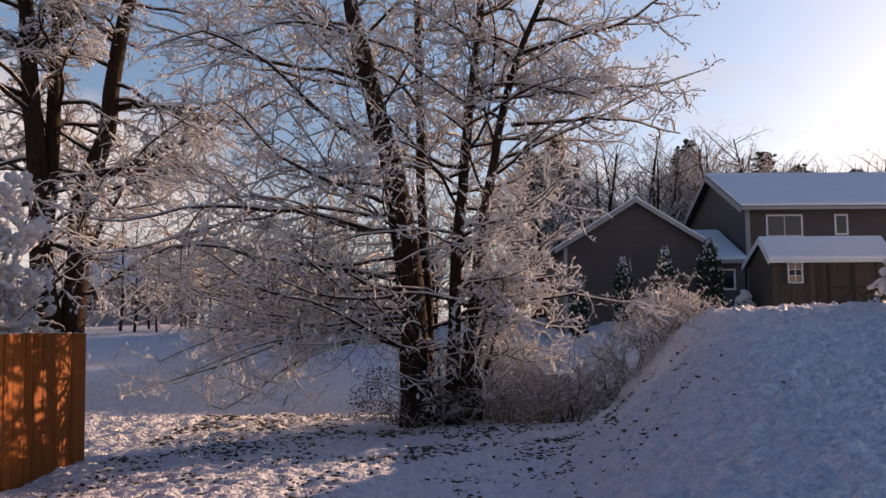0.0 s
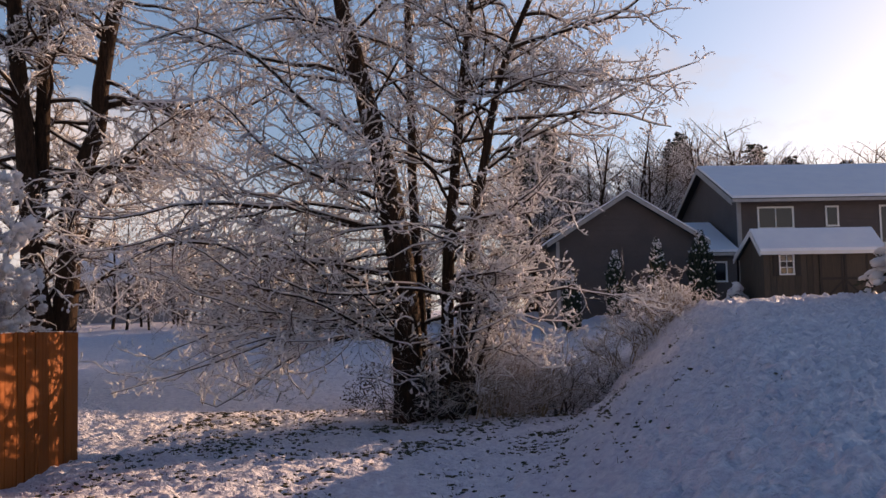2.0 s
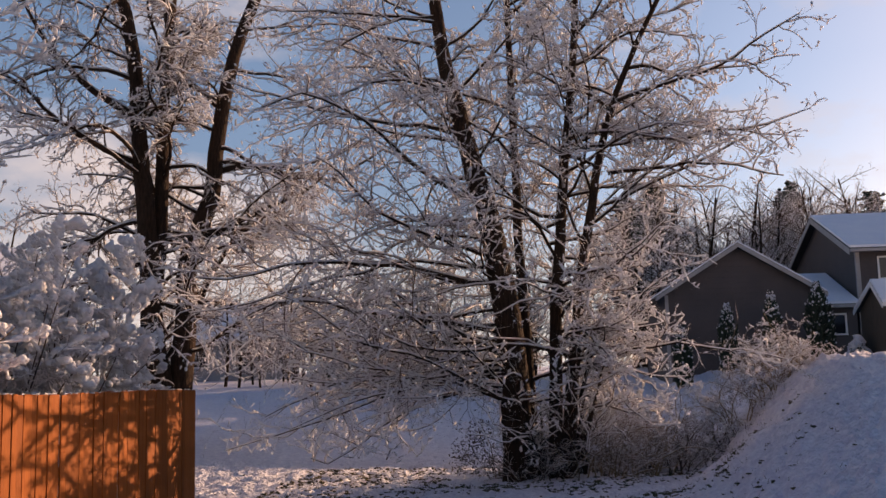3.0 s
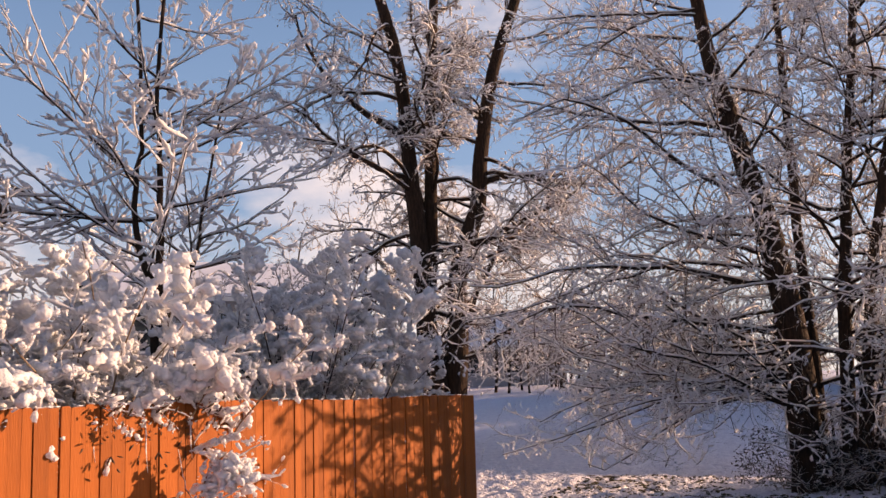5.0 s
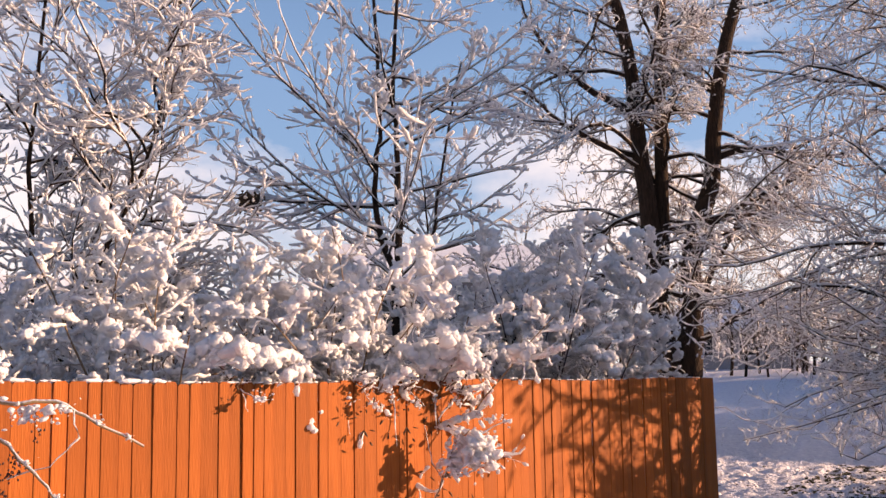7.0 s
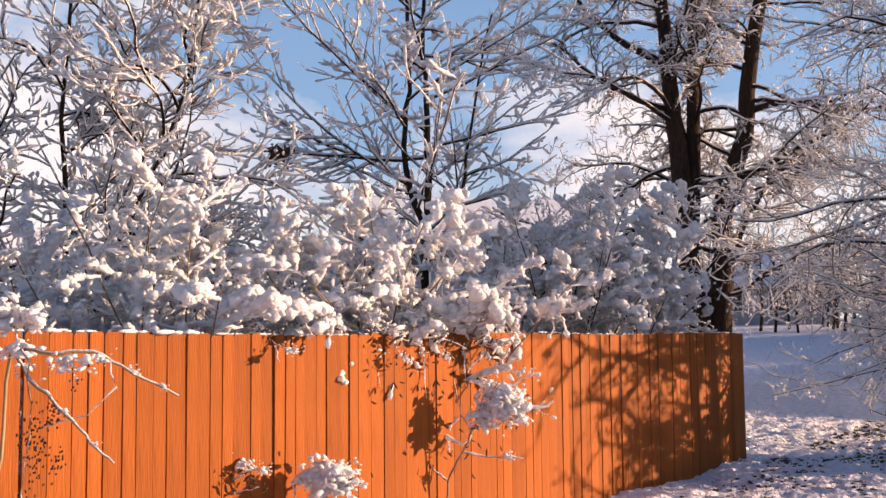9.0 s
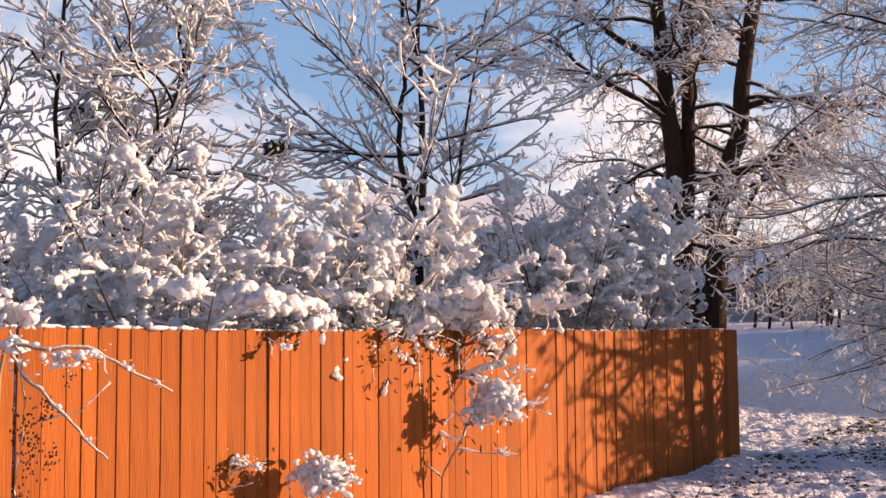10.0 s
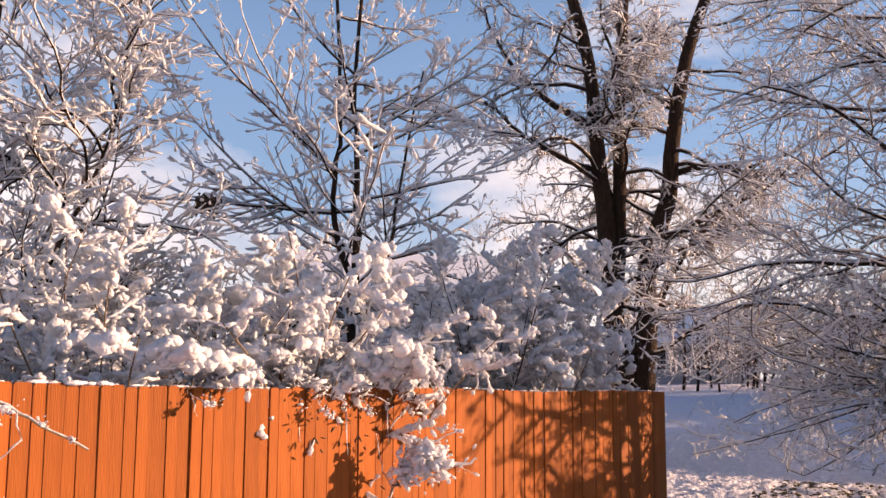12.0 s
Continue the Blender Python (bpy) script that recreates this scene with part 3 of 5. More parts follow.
    # limbs that lean out to the south
    for z, u, L in ((1.9, 0.3, 2.2), (2.3, 0.2, 2.8), (2.6, 0.38, 2.8), (2.9, 0.3, 3.6), (3.2, 0.2, 3.2), (3.5, 0.38, 3.4)):
        grow(out, rng, Y(0.75 + 0.06 * z, -0.1, z), Y(u, -0.85, 0.16), L, 0.032, 1, dict(S, keep_off=None, kids=(15, 10, 7, 3)))
    # shoots crowd the foot of the stems
    for k in range(16):
        u = rng.uniform(-0.15, 1.25)
        grow(out, rng, Y(u, rng.uniform(-0.25, 0.3), -0.1), Y(rng.gauss(0.1, 0.16), rng.gauss(0, 0.16), 1), rng.uniform(1.4, 3.2), rng.uniform(0.028, 0.055), 1, dict(S, keep_off=None, kids=(7, 6, 5, 2), jit=(0, 0.1, 0.3, 0.4, 0.4)))
    for l in out:
        out[l] = [([q * 0.905 for q in pts], [x * 0.95 for x in rad]) for pts, rad in out[l]]
    ob = tree_thing("maple_tree", yard(-0.5, 17.2, 0.36), "large bare many-stemmed maple with snow on every twig", out, rng, BARK, BARK_TWIG, 0.016, lumps=24000, lump_size=(0.010, 0.024), sleeve=0.008, sleeve_share=0.45)
    return ob


def far_left_tree():
    rng = random.Random(8)
    out = {}
    S = dict(BIG, first=(0.16, 0.3, 0.15, 0.15), kids=(24, 13, 8, 4), ratio=(0.42, 0.42, 0.42, 0.45), up=(0, -0.2, -0.3, -0.4, -0.3), r=(0, 0.05, 0.024, 0.018, 0.016))
    V = Vector
    b = (6.6, 23.0, 0.35)
    stem(out, rng, [V((-0.3, 0, -0.4)), V((-0.5, 0, 1.5)), V((-0.74, 0, 3.0)), V((-0.88, 0, 5.3)), V((-1.12, 0, 7.3)), V((-1.3, 0, 9.6)), V((-2.0, 0, 12.2))], 0.36, 0.13, S)
    stem(out, rng, [V((-0.7, 0.1, 3.4)), V((-0.56, 0.2, 5.2)), V((-0.46, 0.3, 7.4)), V((-0.44, 0.3, 9.4)), V((-0.3, 0.3, 12.0))], 0.21, 0.12, S)
    stem(out, rng, [V((-0.1, 0, -0.4)), V((-0.05, 0, 1.5)), V((0.05, 0, 2.9)), V((0.12, 0, 4.7)), V((0.66, 0, 6.2)), V((0.8, 0, 7.9)), V((1.2, 0, 9.9)), V((1.9, 0, 12.0))], 0.34, 0.14, S)
    for a, d, L, r in (((-1.2, 0, 7.9), (-0.75, -0.2, 0.5), 4.5, 0.11), ((-1.15, 0, 6.9), (-1, -0.1, 0.25), 4.5, 0.07), ((-0.8, 0, 4.5), (-0.9, -0.4, 0.2), 4.5, 0.07),
                       ((0.9, 0, 6.9), (0.75, -0.2, 0.45), 4.5, 0.09), ((0.4, 0, 5.2), (0.9, -0.3, 0.3), 4.0, 0.07), ((0.3, 0, 3.6), (0.9, -0.4, 0.1), 4.5, 0.07), ((-0.6, 0, 3.0), (-0.8, -0.6, 0.0), 4.0, 0.06)):
        grow(out, rng, V(a), V(d), L, r, 1, dict(S, kids=(13, 13, 8, 4)))
    tree_thing("maple_tree", Vector(b), "tall bare three-stemmed maple with dark bark and snow", out, rng, BARK, BARK_TWIG, 0.018, lumps=8000, lump_size=(0.013, 0.03), sleeve=0.01)


def young_tree():
    rng = random.Random(33)
    out = {}
    S = dict(n=(0, 9, 5, 2), jit=(0, 0.085, 0.15, 0.25), up=(0, 0.34, 0.2, 0.3), end=(0.3, 0.22, 0.35, 0.5), kids=(16, 10, 5), first=(0.26, 0.12, 0.12), flat=(0.35, 0.5, 0.8),
             ang=(68, 42, 46), ratio=(0.54, 0.36, 0.34), r=(0, 0.02, 0.012, 0.01))
    V = Vector
    stem(out, rng, [V((0, 0, -0.3)), V((0, 0, 1.5)), V((0, 0, 3.0)), V((-0.22, 0, 3.75)), V((-0.30, 0, 4.6)), V((-0.25, 0, 5.5)), V((-0.4, 0.1, 8.0))], 0.075, 0.02, S)
    stem(out, rng, [V((0.0, 0, 3.0)), V((0.03, 0, 3.9)), V((0.0, 0.05, 5.0)), V((-0.05, 0.05, 6.0)), V((0.05, 0.1, 8.4))], 0.06, 0.02, dict(S, first=(0.02, 0.15, 0.15)))
    stem(out, rng, [V((0.0, 0, 2.6)), V((0.45, 0.1, 3.6)), V((0.6, 0.1, 4.6)), V((0.9, 0.1, 6.2))], 0.035, 0.012, dict(S, kids=(9, 7, 4), first=(0.1, 0.15, 0.15)))
    tree_thing("young_maple_tree", Vector((-0.26, 12.9, 0.05)), "slender young maple with upswept branches and clinging snow", out, rng, BARK, BARK_TWIG, 0.018, lumps=1500, lump_size=(0.018, 0.038), sides=(8, 5, 4, 3, 3), lumpy=0.7, sleeve=0.013, sleeve_share=0.8)


def left_tree():
    rng = random.Random(51)
    out = {}
    S = dict(n=(0, 12, 7, 3), jit=(0, 0.2, 0.25, 0.32), up=(0, 0.1, 0.15, 0.3), end=(0.3, 0.22, 0.3, 0.5), kids=(19, 14, 9), first=(0.2, 0.12, 0.12), flat=(0.5, 0.6, 0.8),
             ang=(58, 48, 46), ratio=(0.44, 0.42, 0.4), r=(0, 0.022, 0.013, 0.009))
    V = Vector
    stem(out, rng, [V((0, 0, -0.3)), V((0.1, 0, 1.5)), V((0.25, 0, 2.4)), V((0.62, 0, 3.3)), V((0.95, 0, 4.0)), V((1.2, 0, 5.2)), V((1.3, 0, 6.5))], 0.055, 0.015, S)
    stem(out, rng, [V((-0.1, 0, -0.3)), V((-0.1, 0.1, 1.5)), V((-0.25, 0.2, 3.0)), V((-0.3, 0.2, 4.8)), V((-0.2, 0.2, 7.0))], 0.055, 0.015, S)
    stem(out, rng, [V((-0.2, -0.1, -0.3)), V((-0.5, -0.1, 1.5)), V((-1.1, -0.1, 3.0)), V((-1.6, -0.1, 4.8)), V((-1.9, 0, 6.5))], 0.05, 0.015, S)
    tree_thing("crab_apple_tree", Vector((-3.9, 10.2, 0.0)), "spreading bare crab apple tree thickly coated in snow", out, rng, BARK, BARK_TWIG, 0.015, lumps=5000, lump_size=(0.012, 0.026), sides=(8, 5, 4, 3, 3), lumpy=0.7, sleeve=0.016, sleeve_share=0.75)


main_tree()
far_left_tree()
young_tree()
left_tree()


# ---- shrubs with heavy snow ----
def snowy_shrub(name, base, w, dpt, h, seed, label, stems=26, puffs=420, size=(0.045, 0.11), twig=TWIG_SHRUB, bark=BARK_SHRUB, turn=0.0, lean=(0, 0, 0), group="snow-laden shrubs", low=0.25, arch=-0.35, category="shrub", kids=(8, 7, 4), spread=0.55, ridge_snow=0.013, jit=(0.12, 0.2, 0.25, 0.3)):
    rng = random.Random(seed)
    out = {}
    S = dict(n=(7, 4, 2, 1), jit=jit, up=(arch, -0.05, 0.1, 0.1), end=(0.3, 0.3, 0.5, 0.6), kids=kids, first=(0.25, 0.12, 0.12), flat=(0.6, 0.8, 1.0),
             ang=(58, 52, 48), ratio=(0.42, 0.44, 0.46), r=(0.012, 0.007, 0.006, 0.0055))
    for _ in range(stems):
        a = rng.uniform(0, 2 * math.pi)
        k = math.sqrt(rng.random())
        p = Vector((math.cos(a) * k * w * 0.4, math.sin(a) * k * dpt * 0.4, -0.1))
        d = Vector((math.cos(a) * k * w * spread, math.sin(a) * k * dpt * spread, h)) + Vector(lean)
        grow(out, rng, p, d, h * rng.uniform(0.7, 1.12) * (1.1 - 0.25 * k), 0.014 * rng.uniform(0.7, 1.2), 0, S)
    ob = thing(name, Matrix.Translation(base) @ pose(0, 0, 0, 0, 0, turn), label, category, group)
    tagged(hang("stem", mesh_of("stem", *tubes(out[0], 5), bark), ob), kind="stuff")
    tagged(hang("twig", mesh_of("twig", *tubes(out.get(1, []) + out.get(2, []) + out.get(3, []), 3), twig), ob), kind="stuff")
    ridge = snow_on(out[0] + out[1], rng, ridge_snow, 0.6)
    tagged(hang("branch_snow", mesh_of("branch_snow", *tubes(ridge, 4, 0.85), SNOW), ob, "snow lying along thin branches"), kind="stuff")
    if not puffs:
        return ob
    items, crumbs, pool = [], [], out.get(1, []) + out.get(2, [])
    pool = [q for q in pool if q[0][-1].z > h * low]
    top = max(q[0][-1].z for q in pool)
    while len(items) < puffs or len(crumbs) < puffs * 2.6:
        pts, rad = pool[rng.randrange(len(pool))]
        i = rng.randrange(len(pts) - 1)
        p = pts[i].lerp(pts[i + 1], rng.random())
        # hollows between the laden boughs stay open
        laden = noise.noise(p * 1.5 + Vector((seed, 0, 0))) > rng.uniform(-0.4, 0.2) and rng.random() < 0.35 + 0.65 * (p.z / top)
        d = (pts[i + 1] - pts[i]).normalized()
        if laden and len(items) < puffs:
            s = size[0] + (size[1] - size[0]) * rng.random() ** 2
            for c in range(rng.choice((2, 3, 4, 6))):
                q = p + d * s * 0.8 * c + Vector((rng.gauss(0, s * 0.5), rng.gauss(0, s * 0.5), s * 0.4 + rng.gauss(0, s * 0.3)))
                k = s * rng.uniform(0.55, 1.1)
                items.append((q, d + Vector((rng.gauss(0, 0.3), rng.gauss(0, 0.3), rng.gauss(0, 0.3))), k * rng.uniform(1.0, 1.9), k * rng.uniform(0.7, 1.0)))
        else:
            s = size[0] * rng.uniform(0.5, 1.25)
            for c in range(2):
                crumbs.append((p + d * s * 1.2 * c + Vector((rng.gauss(0, s * 0.4), rng.gauss(0, s * 0.4), s * 0.5)), d, s * rng.uniform(1.0, 2.2), s * rng.uniform(0.7, 1.0)))
    tagged(hang("snow_puff", lumps_mesh("snow_puff", items, LUMPS, SNOW, rng), ob, "rounded pillows of fresh snow on branches"), kind="stuff")
    tagged(hang("snow_crumb", lumps_mesh("snow_crumb", crumbs, CRUMBS, SNOW, rng), ob, "small crumbs of snow on twigs"), kind="stuff")
    return ob


BALLS = lump_shapes(10, 2, 0.5, 31.0)


def laden_shrub(base, seed, label, reach, h, stems, overhang=(), ball=(0.025, 0.07), bark=BARK_SHRUB, twig=TWIG_SHRUB, lean=0.0, kids=(13, 7, 4), full=2.5, turn=0.0):
    """A many-stemmed shrub whose boughs carry beads and pillows of snow. reach: half width; overhang: boughs that bend out over the fence."""
    rng = random.Random(seed)
    out = {}
    S = dict(n=(9, 6, 3, 1), jit=(0.1, 0.17, 0.26, 0.3), up=(-0.25, -0.15, 0.05, 0.1), end=(0.35, 0.35, 0.5, 0.6), kids=kids, first=(0.36, 0.12, 0.12), flat=(0.5, 0.7, 1.0),
             ang=(56, 46, 48), ratio=(0.25, 0.42, 0.44), r=(0.013, 0.0075, 0.005, 0.004))
    for k in range(stems):
        u = -1 + 2 * (k + rng.random()) / stems
        d = Vector((u * reach * 0.95 + lean, rng.uniform(-0.4, 0.3), h * (1 - 0.14 * u * u)))
        grow(out, rng, Vector((u * reach * 0.25, rng.uniform(-0.2, 0.2), -0.1)), d, d.length * rng.uniform(0.72, 1.06), 0.014 * rng.uniform(0.8, 1.2), 0, S)
    for p, d, L in overhang:
        grow(out, rng, Vector(p), Vector(d), L, 0.01, 0, dict(S, up=(-0.7, -0.2, 0, 0), first=(0.15, 0.12, 0.12)))
    ob = thing("snowy_shrub", Matrix.Translation(base) @ pose(0, 0, 0, 0, 0, turn), label, "shrub", "snow-laden shrubs")
    tagged(hang("stem", mesh_of("stem", *tubes(out[0], 5), bark), ob), kind="stuff")
    tagged(hang("twig", mesh_of("twig", *tubes(out[1] + out[2] + out[3], 3), twig), ob), kind="stuff")
    tagged(hang("branch_snow", mesh_of("branch_snow", *tubes(snow_on(out[1], rng, 0.02, 0.7) + snow_on(out[2], rng, 0.012, 0.6, 0.8), 5, 0.85), SNOW), ob, "snow lying along thin branches"), kind="stuff")
    big, small = [], []
    for pts, rad in out[1]:
        load = noise.noise(pts[-1] * 1.7 + Vector((seed, 0, 0)))
        if load < -0.12 * full or pts[-1].z < h * 0.35:
            continue
        n = len(pts) - 1
        s0 = ball[0] + (ball[1] - ball[0]) * min(1, max(0, 0.25 + load)) * rng.uniform(0.5, 1.1)
        u = rng.uniform(0.2, 0.5)
        while u < 1.0:
            i = min(n - 1, int(u * n))
            s = s0 * rng.uniform(0.6, 1.15) * (0.75 + 0.5 * u)
            q = pts[i].lerp(pts[i + 1], u * n - i) + Vector((rng.gauss(0, s * 0.35), rng.gauss(0, s * 0.35), s * 0.6))
            big.append((q, pts[i + 1] - pts[i], s * rng.uniform(1.0, 1.6), s * rng.uniform(0.7, 1.05)))
            e = Vector((rng.gauss(0, 1), rng.gauss(0, 1), rng.gauss(0.2, 0.7))).normalized()
            big.append((q + e * s * 0.8, e, s * rng.uniform(0.45, 0.7), s * rng.uniform(0.35, 0.55)))
            u += s * 1.0 / max(0.1, (pts[-1] - pts[0]).length)
        for _ in range(3):
            s = s0 * rng.uniform(0.55, 1.1)
            big.append((pts[-1] + Vector((rng.gauss(0, s * 0.7), rng.gauss(0, s * 0.7), rng.gauss(s * 0.3, s * 0.4))), (rng.gauss(0, 1), rng.gauss(0, 1), 0.2), s * 1.15, s))
    for pts, rad in out[2]:
        if rng.random() < 0.85 and pts[-1].z > h * 0.3:
            s = rng.uniform(0.011, 0.028)
            small.append((pts[-1] + Vector((0, 0, s * 0.4)), pts[-1] - pts[0], s * rng.uniform(1.0, 1.8), s))
            small.append((pts[1] + Vector((0, 0, s * 0.4)), pts[-1] - pts[0], s * rng.uniform(1.0, 2.0), s * 0.8))
    V, F, at = [], [], 0
    for place, d, ln, th in big:
        v, f = BALLS[rng.randrange(len(BALLS))]
        q = np.array(Vector(d).normalized().to_track_quat('X', 'Z').to_matrix())
        V.append((v * (ln, th, th * 0.9)) @ q.T + np.array(tuple(place)))
        F.append(f + at)
        at += len(v)
    tagged(hang("snow_puff", mesh_of("snow_puff", np.concatenate(V), np.concatenate(F), SNOW), ob, "rounded pillows of fresh snow on boughs"), kind="stuff")
    tagged(hang("snow_crumb", lumps_mesh("snow_crumb", small, CRUMBS, SNOW, rng), ob, "small crumbs of snow on twigs"), kind="stuff")
    return ob


laden_shrub((-2.0, 7.45, 0.05), 3, "arching bare shrub buried in bright fresh snow, behind the fence", 0.95, 3.2, 20, (((0.3, -0.5, 1.95), (0.35, -1, 0.35), 0.55), ((0.7, -0.45, 2.0), (0.5, -1, 0.3), 0.55)), turn=30)
laden_shrub((-0.58, 8.8, 0.05), 5, "bare shrub with large snow pillows leaning over the fence", 0.92, 3.3, 24, (((0.35, -0.5, 1.95), (0.2, -1, 0.4), 0.8), ((0.6, -0.4, 2.1), (0.2, -1, 0.35), 0.8), ((0.1, -0.5, 2.0), (0.1, -1, 0.3), 0.65)), ball=(0.03, 0.085), turn=30)
laden_shrub((1.95, 13.1, 0.05), 7, "broad shaded shrub full of snow behind the fence end", 1.75, 3.95, 38, ball=(0.036, 0.09), bark=BARK_TWIG, twig=TWIG, full=4.0, turn=42)
laden_shrub((-3.6, 7.2, 0.05), 9, "low tangled shrub under snow close behind the fence", 1.0, 2.35, 14, ball=(0.022, 0.05), bark=BARK_TWIG, twig=TWIG, full=0.8, turn=40)
laden_shrub((-1.5, 10.2, 0.05), 11, "shaded tangled shrub dusted with snow", 1.2, 2.4, 12, ball=(0.022, 0.045), bark=BARK_TWIG, twig=TWIG, full=0.5, turn=40)


# ---- brush along the bank and round the maple ----
def bank_brush():
    rng = random.Random(90)
    spots = [(0.5, 17.9, 1.3, 1.5), (-0.2, 17.0, 1.0, 1.1), (0.9, 17.3, 1.3, 1.7), (1.7, 17.7, 1.4, 1.5), (2.4, 18.0, 1.3, 1.15), (3.0, 19.2, 1.2, 1.1), (4.3, 20.0, 1.3, 1.7), (4.7, 20.2, 1.1, 1.4), (3.9, 19.8, 1.1, 1.35), (4.9, 20.6, 1.2, 1.4), (5.2, 21.4, 1.0, 1.0), (3.4, 20.0, 1.4, 1.1), (2.5, 20.3, 1.6, 1.2), (1.9, 19.4, 1.5, 2.0), (1.2, 19.1, 1.5, 2.2), (0.6, 18.9, 1.2, 1.9), (1.6, 18.6, 1.3, 0.9), (2.6, 18.8, 1.3, 0.8), (3.4, 18.7, 1.0, 0.7), (0.2, 18.6, 1.0, 0.8)]
    for i, (X, D, w, h) in enumerate(spots):
        p = yard(X, D, terrain(X, D))
        snowy_shrub("bank_brush", p, w, w * 0.8, h, 200 + i, "tangled tan brush and dry stalks frosted with snow", stems=26 if i < 6 else 17, puffs=25 if i < 6 else 420 if h > 1.25 else 70, size=(0.012, 0.034), jit=(0.28, 0.32, 0.35, 0.35), twig=TWIG_DARK if i in (0, 1, 4, 5) or h < 1 else TWIG_STRAW, bark=BARK_TWIG if i in (0, 1, 4, 5) or h < 1 else STRAW, group="brush on the bank", low=0.2, arch=-0.5, category="brush", kids=(8, 6, 3) if h > 1.25 else (6, 5, 3), spread=0.75, ridge_snow=0.0015 if i < 6 else 0.005)


bank_brush()


# ---- houses ----
PALE = mat("pale_siding", (0.34, 0.35, 0.37), (0.28, 0.29, 0.31), rough=0.7, scale=1.5)
HOUSE_M = Matrix.Translation((YO[0], YO[1], 0)) @ pose(0, 0, 0, 0, 0, -math.degrees(YAW))


def window(parent, x0, x1, z0, z1, y, panes=1, rows=1, frame_w=0.07, name="window", bars=0.03):
    """A framed window in a wall that faces the camera's lawn, at depth y."""
    w = part(name, box(x0 - frame_w, x1 + frame_w, y - 0.05, y - 0.005, z1, z1 + frame_w, 0.006), WHITE, parent, "white-framed window with dark panes")
    part("sill", box(x0 - frame_w, x1 + frame_w, y - 0.08, y - 0.005, z0 - frame_w, z0, 0.006), WHITE, w)
    for a in (x0 - frame_w, x1):
        part("frame", box(a, a + frame_w, y - 0.05, y - 0.005, z0, z1, 0.006), WHITE, w)
    step, stepz = (x1 - x0) / panes, (z1 - z0) / rows
    for i in range(1, panes):
        part("mullion", box(x0 + i * step - bars / 2, x0 + i * step + bars / 2, y - 0.045, y - 0.005, z0, z1), WHITE, w)
    for i in range(panes):
        for j in range(rows):
            part("pane", box(x0 + i * step + bars / 2, x0 + (i + 1) * step - bars / 2, y - 0.022, y - 0.006, z0 + j * stepz + bars / 2, z0 + (j + 1) * stepz - bars / 2), GLASS, w)
    for j in range(1, rows):
        part("glazing_bar", box(x0, x1, y - 0.04, y - 0.005, z0 + j * stepz - bars / 2, z0 + j * stepz + bars / 2), WHITE, w)
    return w


def slope(x0, x1, y0, z0, y1, z1, t):
    """A sloping slab from (y0, z0) to (y1, z1), t thick, from x0 to x1."""
    return prism([(y0, z0), (y1, z1), (y1, z1 + t), (y0, z0 + t)], x0, x1, "x")


def two_storey_house():
    ob = thing("two_storey_house", HOUSE_M, "taupe two-storey house with snow-covered gable roof", "house")
    x0, x1, y0, y1, ev, rg, g = 12.08, 26.0, 38.0, 46.9, 6.68, 8.50, 1.6
    ym = (y0 + y1) / 2
    part("wall", prism([(y0, g), (y1, g), (y1, ev), (ym, rg - 0.02), (y0, ev)], x0, x1, "x"), SIDING, ob, "taupe clapboard walls")
    lx0, lx1 = x0 - 0.35, x1 + 0.35
    k = (rg - ev) / (ym - y0)
    part("roof", slope(lx0, lx1, y0 - 0.45, ev - 0.45 * k + 0.02, ym, rg + 0.02, 0.12), SHINGLE, ob)
    part("roof", slope(lx0, lx1, ym, rg + 0.02, y1 + 0.45, ev - 0.45 * k + 0.02, 0.12), SHINGLE, ob)
    part("roof_snow", slope(lx0 + 0.03, lx1 - 0.03, y0 - 0.43, ev - 0.43 * k + 0.144, ym, rg + 0.144, 0.10), SNOW_ROOF, ob, "even sheet of snow on the roof")
    part("roof_snow", slope(lx0 + 0.03, lx1 - 0.03, ym, rg + 0.144, y1 + 0.43, ev - 0.43 * k + 0.144, 0.10), SNOW_ROOF, ob, "even sheet of snow on the roof")
    part("gutter", box(lx0, lx1, y0 - 0.58, y0 - 0.45, ev - 0.45 * k - 0.02, ev - 0.45 * k + 0.1, 0.01), TRIM, ob)
    part("rake_board", slope(lx0 - 0.03, lx0, y0 - 0.45, ev - 0.45 * k - 0.12, ym, rg - 0.12, 0.24), TRIM, ob, "pale rake trim on the gable")
    part("rake_board", slope(lx0 - 0.03, lx0, ym, rg - 0.12, y1 + 0.45, ev - 0.45 * k - 0.12, 0.24), TRIM, ob, "pale rake trim on the gable")
    part("corner_board", box(x0 - 0.02, x0 + 0.13, y0 - 0.025, y0 + 0.1, g, ev - 0.05), TRIM, ob, "white corner trim")
    window(ob, 12.92, 14.24, 5.5, 6.27, y0, 2)
    window(ob, 15.64, 16.04, 5.57, 6.27, y0, 1)
    window(ob, 17.8, 19.05, 4.85, 6.27, y0, 2)
    window(ob, 21.0, 22.2, 5.25, 6.27, y0, 2)
    # clapboards on the two walls that show
    for i in range(22):
        z = 2.4 + 0.2 * i
        if z < ev - 0.2:
            part("clapboard", prism([(y0 - 0.018, z), (y0 - 0.001, z), (y0 - 0.001, z + 0.19), (y0 - 0.006, z + 0.19)], x0 + 0.14, x1, "x"), SIDING, ob)
    return ob


